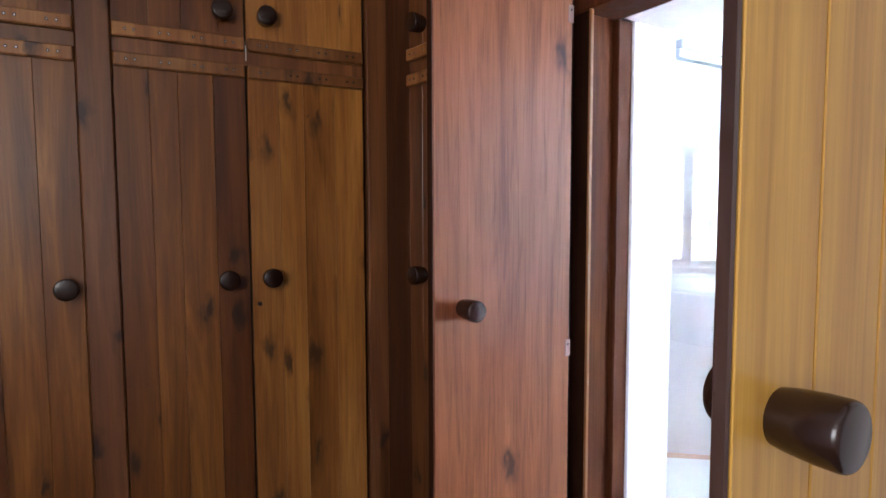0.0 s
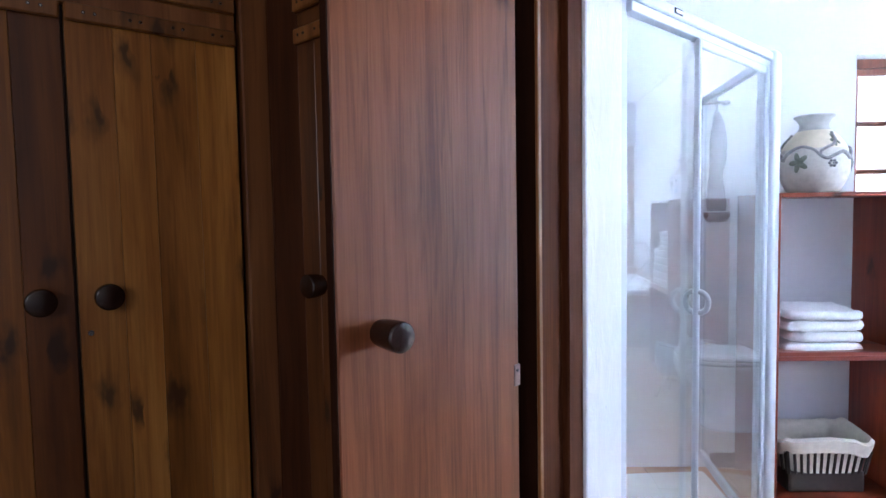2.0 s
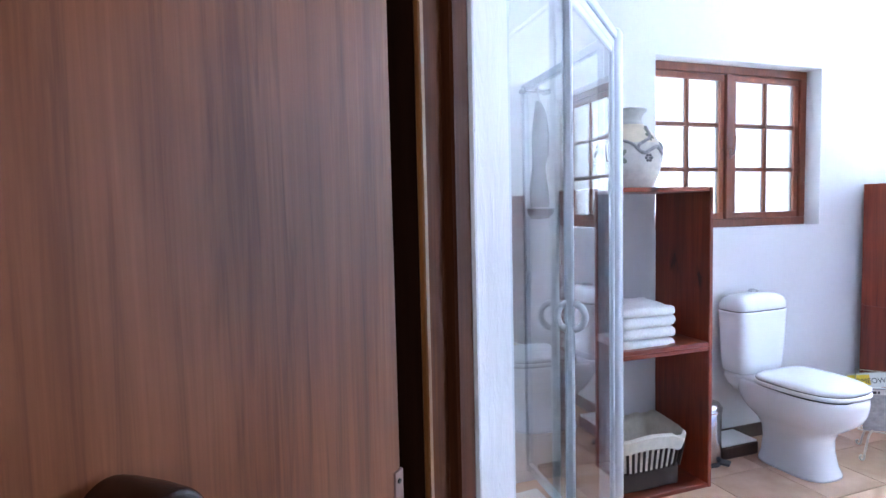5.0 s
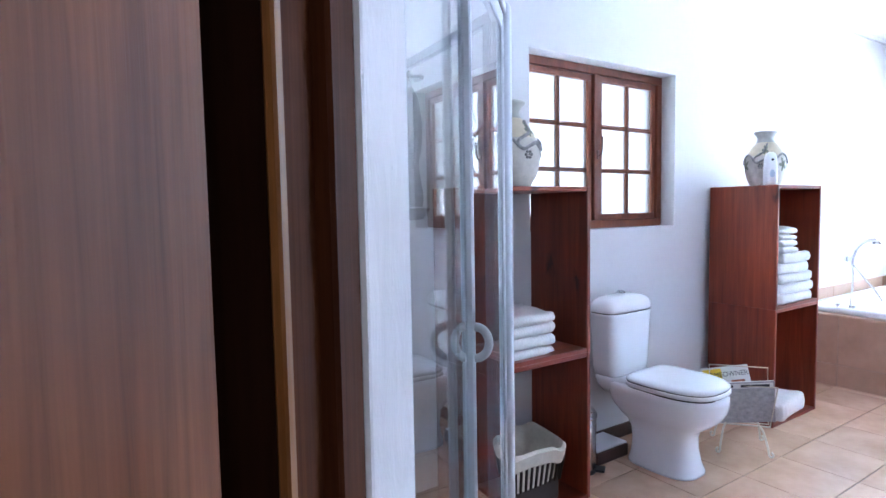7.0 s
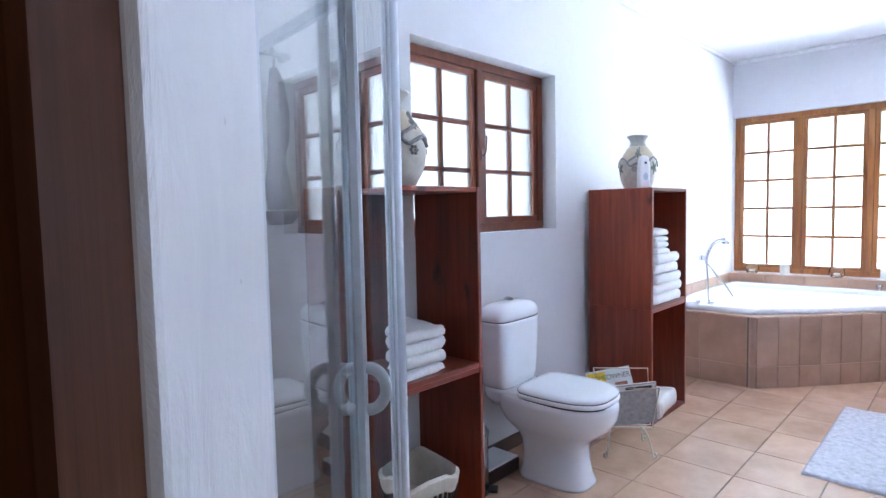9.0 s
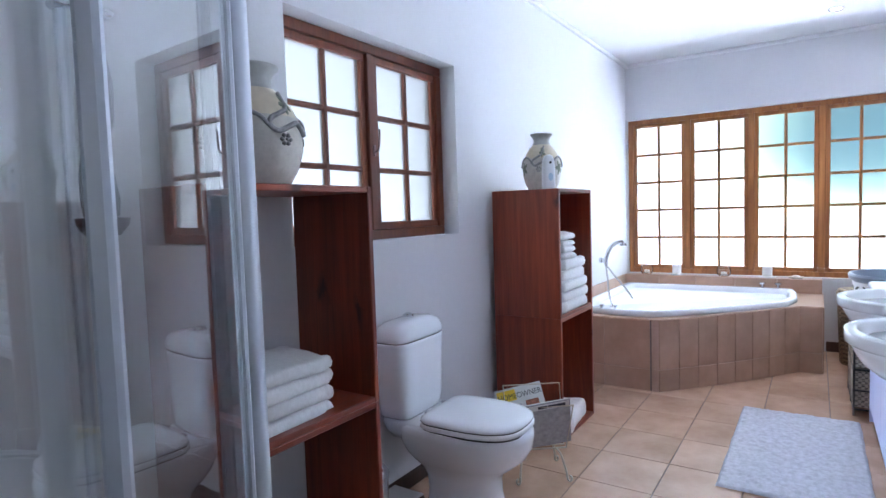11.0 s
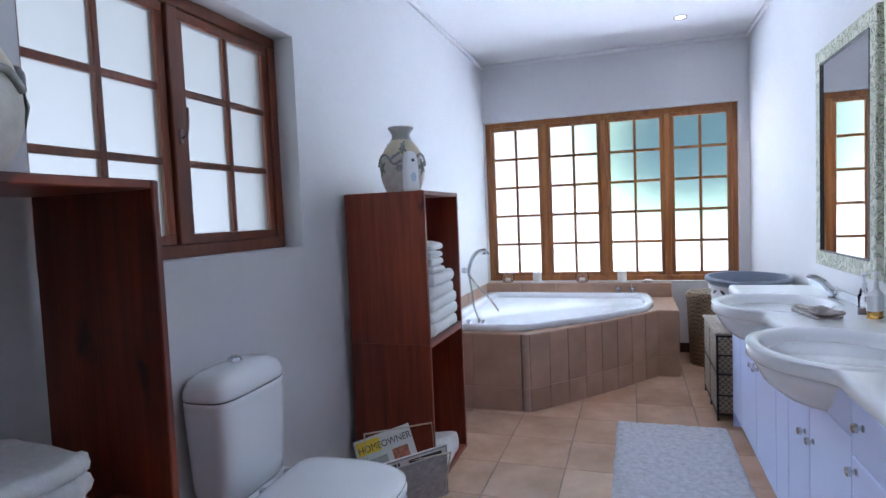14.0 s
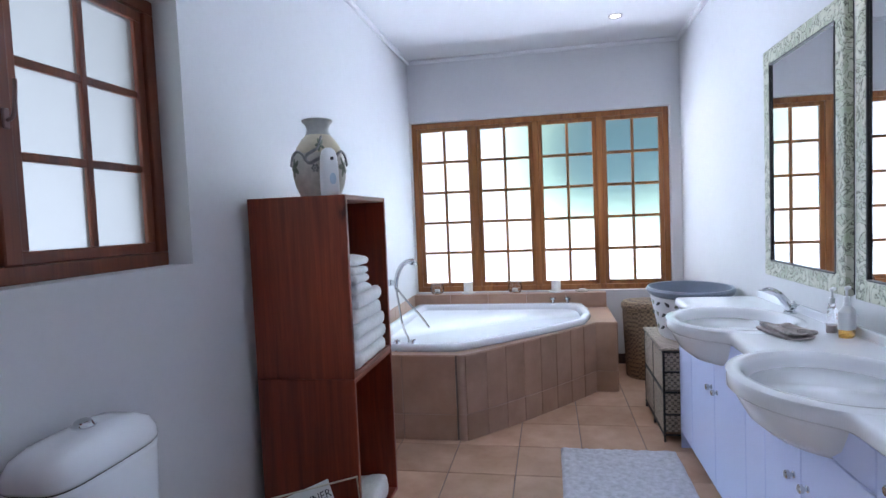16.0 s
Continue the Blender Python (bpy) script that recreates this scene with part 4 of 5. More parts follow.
def vase(m, k, label, spin=0.0, slim=1.0):
    v = thing("vase", m @ pose(0, 0, 0, 0, 0, spin), label, "vase", group="stoneware vases")
    body = [(r * k, z * k) for r, z in PROFILE]
    part("body", lathe(body[:8], 48), STONEWARE, v, smooth="all")
    part("shoulder", lathe(body[7:11], 48), SHOULDER, v, "warm cream glazed shoulder", "all")
    part("neck", lathe(body[10:], 48), NECK, v, "grey-green glazed neck", "all")
    for base in (math.radians(-90), math.radians(30), math.radians(150)):
        pts = [on_vase(base + a, z * k, 0.006 * k, k) for a, z in ((-1.05, 0.15), (-0.8, 0.185), (-0.45, 0.205), (-0.1, 0.19), (0.05, 0.165))]
        part("vine", tube(pts, 0.0075 * k, 10, taper=0.75), VINE, v, "raised grey vine", True)
        pts = [on_vase(base + a, z * k, 0.006 * k, k) for a, z in ((0.75, 0.27), (0.55, 0.22), (0.3, 0.2), (0.12, 0.185), (0.08, 0.165), (0.25, 0.15), (0.5, 0.165), (0.8, 0.178), (1.1, 0.15))]
        part("vine", tube(pts, 0.0065 * k, 10, taper=1.3), VINE, v, "raised grey vine", True)
        for a0, z0, sc, turn in ((-0.5, 0.135, 1.0, -0.6), (0.62, 0.232, 0.7, 0.7)):
            b = bmesh.new()
            c = b.verts.new(on_vase(base + a0, z0 * k, 0.012 * k, k))
            ringv = []
            for i in range(30):
                t = 2 * math.pi * i / 30
                rr = 0.043 * sc * (0.42 + 0.58 * abs(math.cos(2.5 * t)) ** 1.6)
                u, w_ = rr * math.cos(t + turn), rr * math.sin(t + turn) * 1.1
                ringv.append(b.verts.new(on_vase(base + a0 + u / 0.145, (z0 + w_) * k, 0.004 * k, k)))
            for i in range(30):
                b.faces.new((c, ringv[i], ringv[(i + 1) % 30]))
            part("leaf", b, LEAF, v, "raised grey-green leaf")
        fl = bmesh.new()
        for i in range(6):
            t = 2 * math.pi * i / 6
            p = on_vase(base + 0.42 + 0.10 * math.cos(t), (0.128 + 0.013 * math.sin(t)) * k, 0.003, k)
            bmesh.ops.create_icosphere(fl, subdivisions=1, radius=0.0075 * k, matrix=Matrix.Translation(p))
        bmesh.ops.create_icosphere(fl, subdivisions=1, radius=0.006 * k, matrix=Matrix.Translation(on_vase(base + 0.42, 0.128 * k, 0.008, k)))
        part("flower", fl, VINE, v, "small raised flower", "all")
    v.scale = (slim, slim, 1)
    return v


vase(pose(1.672, 3.70, 1.385), 1.0, "cream stoneware vase with raised grey vines and leaves", -25, 1.0)
vase(pose(3.69, 3.65, 1.404), 0.93, "cream stoneware vase with raised grey vines, behind an air freshener", 20, 0.84)
af = thing("air_freshener", pose(3.575, 3.562, 1.404, 0, 0, -42), "white plastic automatic air freshener with a pale blue motif", "air freshener")
part("case", loft([superring(0, 0, rx, ry, z, 28, 3.2) for z, rx, ry in ((0, 0.034, 0.028), (0.02, 0.036, 0.03), (0.1, 0.035, 0.03), (0.16, 0.031, 0.028), (0.185, 0.024, 0.022), (0.195, 0.01, 0.01))]), PLASTIC, af, smooth="all")
part("nozzle", cyl(0.007, 0.004, 14, m=pose(0, -0.027, 0.15, 90)), BLACK, af, "dark spray opening")
part("motif", moved(cyl(0.014, 0.002, 20), pose(0, -0.0295, 0.07, 90) @ Matrix.Diagonal((1, 1.6, 1, 1))), PALEBLUE, af, "pale blue oval motif")

# ---- toilet ----
def d_ring(cy, half, back, front, z, n=56, e_back=7.0, e_front=2.25):
    """A plan ring with a squared back towards the wall and a rounded front."""
    out = []
    for i in range(n):
        a = 2 * math.pi * i / n
        c, s = math.cos(a), math.sin(a)
        e = e_back if s > 0 else e_front
        taper = 1 - 0.10 * max(0.0, s)
        out.append((half * taper * math.copysign(abs(c) ** (2 / e), c), cy + (back if s > 0 else front) * math.copysign(abs(s) ** (2 / e), s), z))
    return out


wc = thing("toilet", pose(2.545, NORTH, 0, 0, 0, 2.5), "white ceramic close-coupled toilet with the lid down", "toilet")
part("pan", loft([d_ring(-0.36, h, b, f, z, e_back=eb, e_front=ef) for z, h, b, f, eb, ef in (
    (0.0, 0.125, 0.17, 0.185, 4, 3.0), (0.012, 0.124, 0.17, 0.184, 4, 3.0), (0.05, 0.112, 0.16, 0.17, 4, 2.8), (0.12, 0.104, 0.155, 0.158, 4, 2.6), (0.18, 0.104, 0.165, 0.158, 4, 2.5),
    (0.215, 0.115, 0.185, 0.175, 4, 2.4), (0.25, 0.145, 0.215, 0.225, 4, 2.3), (0.29, 0.172, 0.245, 0.272, 4, 2.25), (0.335, 0.186, 0.265, 0.296, 4, 2.2), (0.38, 0.19, 0.27, 0.303, 4, 2.2), (0.402, 0.189, 0.27, 0.301, 4, 2.2), (0.41, 0.18, 0.26, 0.29, 4, 2.2))]), CERAMIC, wc, smooth="all")
part("ledge", loft([superring(0, -0.14, rx, ry, z, 40, 4.5) for z, rx, ry in ((0.33, 0.12, 0.1), (0.37, 0.15, 0.118), (0.405, 0.16, 0.125), (0.418, 0.155, 0.12))]), CERAMIC, wc, "flat ledge under the cistern", "all")
part("seat", loft([d_ring(-0.385, h, b, f - 0.008, z, e_front=2.9) for z, h, b, f in ((0.413, 0.184, 0.158, 0.27), (0.417, 0.188, 0.162, 0.275), (0.428, 0.188, 0.162, 0.275), (0.433, 0.184, 0.158, 0.271))]), PLASTIC, wc, smooth="all")
part("seat_gap", loft([d_ring(-0.385, 0.182, 0.156, 0.26, z, e_front=2.9) for z in (0.405, 0.442)]), LINE, wc, "dark seam under the lid")
part("lid", loft([d_ring(-0.385, h, b, f - 0.008, z, e_front=2.9) for z, h, b, f in ((0.4365, 0.182, 0.157, 0.268), (0.440, 0.186, 0.16, 0.272), (0.450, 0.185, 0.159, 0.271), (0.459, 0.172, 0.15, 0.252), (0.464, 0.155, 0.138, 0.225), (0.466, 0.12, 0.11, 0.17), (0.467, 0.04, 0.04, 0.05))]), CERAMIC, wc, smooth="all")
part("cistern", loft([superring(0, -0.092, rx, ry, z, 48, 5.0) for z, rx, ry in ((0.415, 0.135, 0.07), (0.43, 0.155, 0.078), (0.47, 0.162, 0.081), (0.6, 0.172, 0.085), (0.735, 0.18, 0.087), (0.748, 0.18, 0.087))]), CERAMIC, wc, smooth="all")
part("cistern_seam", loft([superring(0, -0.092, 0.177, 0.084, z, 40, 4.5) for z in (0.746, 0.756)]), LINE, wc, "dark lid seam")
part("cistern_lid", loft([superring(0, -0.092, rx, ry, z, 48, 4.2) for z, rx, ry in ((0.754, 0.183, 0.09), (0.762, 0.186, 0.091), (0.785, 0.182, 0.089), (0.812, 0.165, 0.078), (0.828, 0.13, 0.06), (0.835, 0.08, 0.04), (0.836, 0.03, 0.02))]), CERAMIC, wc, smooth="all")
part("flush_button", lathe([(0, 0), (0.026, 0), (0.028, 0.006), (0.022, 0.010), (0.02, 0.016), (0.012, 0.02), (0, 0.02)], 24), CHROME, wc, "chrome flush button", True).location = (0, -0.09, 0.834)
for x in (-0.07, 0.07):
    part("seat_hinge", cyl(0.012, 0.024, 14, m=pose(x, -0.218, 0.425)), CHROME, wc, smooth=True)

# pedal bin behind the shelf
pb = thing("pedal_bin", pose(2.17, 3.76, 0), "small brushed steel pedal bin with a black base", "bin")
part("body", cyl(0.088, 0.25, 36, m=pose(0, 0, 0.02), bev=0.004), STEEL, pb, smooth=True)
part("base", cyl(0.092, 0.022, 36, bev=0.004), BLACK, pb, "black base ring", True)
part("lid", lathe([(0.092, 0.27), (0.093, 0.285), (0.08, 0.305), (0.04, 0.315), (0, 0.317)], 36), STEEL, pb, smooth="all")
part("pedal", box(-0.03, 0.03, -0.13, -0.08, 0.008, 0.02, 0.004), BLACK, pb, "black foot pedal").rotation_euler = (0, 0, radians(35))
sc = thing("bathroom_scale", pose(2.38, 3.80, 0, 0, 0, 0), "dark bathroom scale with a white top, against the wall", "scale")
part("body", box(-0.12, 0.12, -0.085, 0.085, 0.0, 0.065, 0.008, 2), SKIRT_SHADE, sc)
part("top", box(-0.115, 0.115, -0.08, 0.08, 0.065, 0.075, 0.004), PLASTIC, sc, "white platform")
# ---- magazine rack ----
rk = thing("magazine_rack", pose(3.06, 3.43, 0, 0, 0, -52), "cream painted iron magazine rack on curled feet", "magazine rack")
for y in (-0.11, 0.11):
    for x in (-0.11, 0.11):
        s = 1 if x > 0 else -1
        part("leg", tube([(x * 0.7, y * 0.35, 0.14), (x * 0.85, y * 0.6, 0.12), (x, y * 0.9, 0.05), (x * 1.05, y, 0.012), (x * 1.16, y * 1.05, 0.008), (x * 1.2, y * 1.05, 0.022), (x * 1.13, y, 0.03)], 0.0055, 8), CREAMIRON, rk, smooth=True)
for sgn, top in ((-1, 0.37), (1, 0.41)):
    part("side_frame", tube([(-0.135, 0.02 * sgn, 0.13), (-0.145, 0.115 * sgn, top), (0.145, 0.115 * sgn, top), (0.135, 0.02 * sgn, 0.13), (-0.135, 0.02 * sgn, 0.13)], 0.0045, 8, n=1), CREAMIRON, rk, smooth=True)


def magazine(m, w, h, cover, label):
    mg = thing("magazine", m, label, "magazine", group="magazines in the rack")
    part("pages", box(-w / 2, w / 2, 0.001, 0.009, 0, h, 0.001), PAPER, mg)
    part("cover", box(-w / 2 - 0.001, w / 2 + 0.001, -0.001, 0.001, 0, h + 0.001, 0), cover, mg)
    return mg


def text(parent, body, size, m, material, label=""):
    c = bpy.data.curves.new("lettering", "FONT")
    c.body, c.size, c.extrude = body, size, 0.0004
    o = bpy.data.objects.new("tmp_text", c)
    scene.collection.objects.link(o)
    me = bpy.data.meshes.new_from_object(o.evaluated_get(bpy.context.evaluated_depsgraph_get()))
    bpy.data.objects.remove(o)
    me.materials.clear()
    me.materials.append(material)
    t = new("lettering", me)
    t.parent = parent
    t.matrix_local = m
    return tagged(t, label)


RK = pose(3.06, 3.43, 0, 0, 0, -52)
mg = magazine(RK @ pose(-0.025, 0.045, 0.16, -20, -11, 0) @ Matrix.Diagonal((0.8, 1, 0.9, 1)), 0.30, 0.285, PAPER, "home magazine with a yellow masthead, standing in the rack")
part("masthead", box(-0.14, -0.02, -0.0025, -0.001, 0.215, 0.275, 0), YELLOW, mg, "yellow masthead block")
text(mg, "HOME", 0.043, pose(-0.137, -0.0026, 0.224, 90, 0, 0), INK)
text(mg, "OWNER", 0.043, pose(-0.016, -0.0026, 0.224, 90, 0, 0), INK)
part("picture", box(-0.12, 0.0, -0.002, -0.001, 0.07, 0.19, 0), GREYPAPER, mg, "grey cover photograph")
part("picture", box(0.03, 0.115, -0.002, -0.001, 0.1, 0.2, 0), RUST, mg, "rust-coloured cover photograph")
for k in range(4):
    part("print_line", box(0.03, 0.12 - 0.012 * k, -0.002, -0.001, 0.03 + 0.016 * k, 0.036 + 0.016 * k, 0), INK, mg)
mg2 = magazine(RK @ pose(0.02, -0.035, 0.15, 20, -7, 0) @ Matrix.Diagonal((0.88, 1, 0.95, 1)), 0.31, 0.27, GREYPAPER, "grey-covered magazine leaning in the front of the rack")
part("title_strip", box(-0.15, 0.15, -0.0025, -0.001, 0.232, 0.262, 0), PAPER, mg2, "pale title strip")
for x0, x1 in ((-0.13, -0.075), (-0.07, -0.06), (-0.02, 0.03), (0.035, 0.13)):
    part("title_mark", box(x0, x1, -0.0032, -0.0025, 0.238, 0.255, 0), INK, mg2)

# ---- corner bath ----
DECK = 0.505
arc = []
p0, p1 = Vector((4.60, 3.205)), Vector((5.575, 2.40))
nrm = Vector((-(p1 - p0).y, (p1 - p0).x)).normalized()
if nrm.x > 0:
    nrm = -nrm
ARCN = 8
for i in range(ARCN + 1):
    f = i / ARCN
    arc.append(p0.lerp(p1, f) + nrm * 0.024 * 4 * f * (1 - f))
outline = [(4.60, NORTH - 0.002)] + [tuple(p) for p in arc] + [(5.575, 2.25), (EAST - 0.002, 2.25), (EAST - 0.002, NORTH - 0.002)]
edge_in = [(4.608, NORTH - 0.003)] + [(p.x - nrm.x * 0.008, p.y - nrm.y * 0.008) for p in arc] + [(5.583, 2.258), (EAST - 0.003, 2.258)]
shell = bmesh.new()
for (xa, ya), (xb, yb) in zip(edge_in, edge_in[1:]):
    shell.faces.new([shell.verts.new(c) for c in ((xa, ya, 0), (xb, yb, 0), (xb, yb, DECK - 0.009), (xa, ya, DECK - 0.009))])
bmesh.ops.remove_doubles(shell, verts=shell.verts[:], dist=0.0005)
bmesh.ops.recalc_face_normals(shell, faces=shell.faces[:])
shell.faces.ensure_lookup_table()
if shell.faces[0].normal.x > 0:
    bmesh.ops.reverse_faces(shell, faces=shell.faces[:])
bmesh.ops.solidify(shell, geom=shell.faces[:], thickness=0.02)
surround = structure("bath_surround", shell, GROUT, "bath surround faced with clay-coloured tiles", "bath surround")


def strip_tiles(parent, a, b, n, levels, material, t=0.008, name="tile"):
    """Facing tiles along a plan line from a to b, outside to its right-hand side."""
    a, b = Vector(a), Vector(b)
    d = (b - a)
    ang = math.degrees(math.atan2(d.y, d.x))
    wdt = d.length / n
    for i in range(n):
        for z0, z1 in levels:
            ob = part(name, box(0.0015, wdt - 0.0015, -0.0, t, z0 + 0.0015, z1 - 0.0015, 0.002), material, parent)
            ob.matrix_local = Matrix.Translation((*(a + d * i / n), 0)) @ pose(0, 0, 0, 0, 0, ang)


lv = [(0.0, 0.155), (0.155, DECK - 0.002)]
strip_tiles(surround, (4.60, 3.26), (4.60, NORTH), 2, lv, TUBTILE)
# corner trim, with caught window light in its paler colour
for z0, z1 in lv:
    part("corner_trim", cyl(0.03, z1 - z0 - 0.002, 24, m=pose(4.624, 3.228, z0 + 0.001)), LIT_TRIM, surround, "rounded corner trim, lightened for the window light it catches", True)
for a, b in zip(arc[::-1], arc[-2::-1]):
    ob_a, ob_b = tuple(a), tuple(b)
    strip_tiles(surround, ob_a, ob_b, 1, lv, TUBTILE)
strip_tiles(surround, (5.575, 2.25), (5.575, 2.40), 1, lv, TUBTILE)
strip_tiles(surround, (EAST, 2.25), (5.575, 2.25), 3, lv, TUBTILE)
for z0, z1, x0 in ((DECK, 0.625, 6.27),):
    for i in range(5):
        ya = 2.25 + (NORTH - 2.25) * i / 5
        yb = 2.25 + (NORTH - 2.25) * (i + 1) / 5
        part("ledge_tile", box(x0, EAST + 0.068, ya + 0.0015, yb - 0.0015, z0, z1, 0.003), TUBTILE, surround)
for i in range(5):
    xa = 4.62 + (6.27 - 4.62) * i / 5
    xb = 4.62 + (6.27 - 4.62) * (i + 1) / 5
    part("upstand_tile", box(xa + 0.0015, xb - 0.0015, NORTH - 0.012, NORTH, DECK, 0.625, 0.002), TUBTILE, surround)

bath = thing("bath", pose(0, 0, 0), "white acrylic corner bath set into the tiled deck", "bath")
brim = [(4.70, 3.86), (4.675, 3.55), (4.675, 3.27)]
q0, q1 = Vector((4.675, 3.27)), Vector((5.50, 2.475))
for i in range(1, 9):
    f = i / 8
    p = q0.lerp(q1, f) + nrm * 0.03 * 4 * f * (1 - f)
    brim.append((p.x, p.y))
brim += [(5.75, 2.42), (6.05, 2.43), (6.2, 2.45), (6.25, 2.52), (6.255, 2.9), (6.255, 3.4), (6.255, 3.82), (6.22, 3.86), (5.8, 3.865), (5.2, 3.865)]
bc = Vector((sum(p[0] for p in brim) / len(brim), sum(p[1] for p in brim) / len(brim)))


def bring(k, z, c=None):
    c = c or bc
    return [(c.x + (x - c.x) * k, c.y + (y - c.y) * k, z) for x, y in brim]


deck = bmesh.new()
loops = []
for pts in (outline, [(x, y) for x, y, z in bring(0.985, 0)]):
    vs = [deck.verts.new((x, y, DECK)) for x, y in pts]
    loops += [deck.edges.new((vs[i], vs[(i + 1) % len(vs)])) for i in range(len(vs))]
bmesh.ops.triangle_fill(deck, use_beauty=True, use_dissolve=False, edges=loops)
for f in deck.faces:
    f.normal_update()
bmesh.ops.recalc_face_normals(deck, faces=deck.faces[:])
bmesh.ops.solidify(deck, geom=deck.faces[:], thickness=0.008)
part("deck", deck, TUBTILE, surround, "tiled deck round the bath")
part("rim", loft([bring(1.0, DECK), bring(1.008, DECK + 0.012), bring(1.004, DECK + 0.035), bring(0.985, DECK + 0.045), bring(0.93, DECK + 0.043), bring(0.912, DECK + 0.034), bring(0.90, DECK + 0.005),
                  bring(0.86, DECK - 0.09), bring(0.80, DECK - 0.12), bring(0.68, DECK - 0.14), bring(0.62, DECK - 0.3), bring(0.52, DECK - 0.37), bring(0.3, DECK - 0.385)]), ACRYLIC, bath, smooth="all")
for a in (0.9, 1.6, 2.3):
    part("jet", cyl(0.022, 0.006, 18, m=pose(bc.x + 0.62 * math.cos(a * 2.2), bc.y + 0.34 * math.sin(a * 2.2), DECK - 0.12)), CHROME, bath, smooth=True)
mx = thing("bath_mixer", pose(4.70, 3.57, DECK), "chrome deck-mounted bath mixer with levers", "tap")
for y in (-0.04, 0.06):
    tp = part("lever_tap", lathe([(0, 0), (0.022, 0), (0.022, 0.008), (0.011, 0.016), (0.011, 0.05), (0.017, 0.055), (0.017, 0.068), (0, 0.072)], 20), CHROME, mx, smooth=True)
    tp.location = (0, y, 0)
hs = thing("hand_shower", pose(5.50, NORTH, 0), "chrome hand shower on a wall holder with a flexible hose", "shower head")
part("holder", join(cyl(0.024, 0.02, 18, m=pose(0, 0, 0.83, 90)), box(-0.014, 0.014, -0.06, -0.018, 0.81, 0.85, 0.004)), CHROME, hs, smooth=True)
part("handset", tube([(0, -0.055, 0.79), (0.0, -0.06, 0.85), (0.02, -0.085, 0.93), (0.07, -0.12, 0.975), (0.14, -0.16, 0.98)], 0.015, 12, taper=1.35), CHROME, hs, smooth=True)
part("spray_face", cyl(0.034, 0.025, 20, r2=0.022, m=pose(0.15, -0.165, 0.95)), STEEL, hs, smooth=True)
part("hose", tube([(0, -0.055, 0.79), (-0.1, -0.1, 0.68), (-0.3, -0.17, 0.59), (-0.55, -0.26, 0.565), (-0.72, -0.32, 0.56), (-0.79, -0.33, DECK + 0.01)], 0.008, 8), STEEL, hs, "flexible steel hose", True)
part("hose_loop", tube([(0, -0.06, 0.79), (-0.03, -0.14, 0.70), (-0.14, -0.27, 0.60), (-0.24, -0.35, DECK + 0.03)], 0.008, 8), STEEL, hs, "flexible steel hose", True)
tp2 = thing("bath_tap", pose(6.22, 2.63, DECK + 0.02), "pair of chrome taps on the bath rim", "tap")
for y in (-0.06, 0.06):
    t_ = part("tap_body", lathe([(0, 0), (0.02, 0), (0.02, 0.02), (0.012, 0.03), (0.012, 0.05), (0.026, 0.056), (0.026, 0.07), (0, 0.076)], 16), CHROME, tp2, smooth=True)
    t_.location = (0, y, 0)
for i, (y, kind) in enumerate(((3.70, "bowl"), (3.42, "candle"), (3.01, "bowl"), (2.66, "candle"), (2.44, "low"))):
    m = pose(6.35, y, 0.625) @ Matrix.Scale(1.25, 4)
    if kind == "bowl":
        g = thing("glass_votive", m, "round crystal glass candle holder on the window ledge", "candle holder", "candles on the ledge")
        part("glass", lathe([(0, 0), (0.032, 0), (0.046, 0.015), (0.05, 0.04), (0.042, 0.07), (0.037, 0.07), (0.043, 0.04), (0.04, 0.018), (0, 0.01)], 14), CRYSTAL, g, smooth=True)
        part("candle", cyl(0.02, 0.02, 16, m=pose(0, 0, 0.012)), WAX, g)
    elif kind == "candle":
        g = thing("candle", m, "white pillar candle on a small dish on the window ledge", "candle", "candles on the ledge")
        part("dish", lathe([(0, 0), (0.045, 0), (0.055, 0.008), (0.05, 0.01), (0, 0.006)], 20), PLASTIC, g, smooth=True)
        part("wax", cyl(0.032, 0.07, 20, m=pose(0, 0, 0.008), bev=0.003), WAX, g, smooth=True)
    else:
        g = thing("soap_plate", m, "low pale dish on the window ledge", "dish", "candles on the ledge")
        part("dish", lathe([(0, 0), (0.04, 0), (0.05, 0.012), (0.045, 0.013), (0, 0.006)], 20), STONEWARE, g, smooth=True)
        part("soap", cyl(0.024, 0.012, 14, m=pose(0, 0, 0.008), bev=0.003), WAX, g, smooth=True)

# ---- double vanity ----
VX0, VX1, VFRONT, VTOP = 2.0, 4.60, 2.03, 0.80
BASINS = (3.10, 3.98)
van = thing("vanity_unit", pose(0, 0, 0), "long white lacquered vanity cabinet with chrome knobs", "cabinet")
# dark body colour draws the shade in the gaps between the fronts
part("body", box(VX0 + 0.005, VX1 - 0.005, SOUTH + 0.002, VFRONT - 0.021, 0.09, VTOP - 0.03, 0), SHADOWGAP, van, "cabinet body, coloured dark as shade between the fronts")
part("end_panel", box(VX1 - 0.006, VX1 + 0.012, SOUTH + 0.002, VFRONT, 0.0, VTOP - 0.03, 0.002), CABINET, van)
part("plinth", box(VX0, VX1 - 0.006, SOUTH + 0.002, VFRONT - 0.05, 0.0, 0.09, 0), CABINET, van)


def pull(parent, x, z):
    k = part("knob", lathe([(0, 0), (0.010, 0), (0.010, 0.003), (0.006, 0.006), (0.006, 0.012), (0.0125, 0.014), (0.0125, 0.023), (0.009, 0.026), (0, 0.026)], 18), CHROME, parent, "chrome knob", True)
    k.matrix_local = pose(x, VFRONT, z, -90)


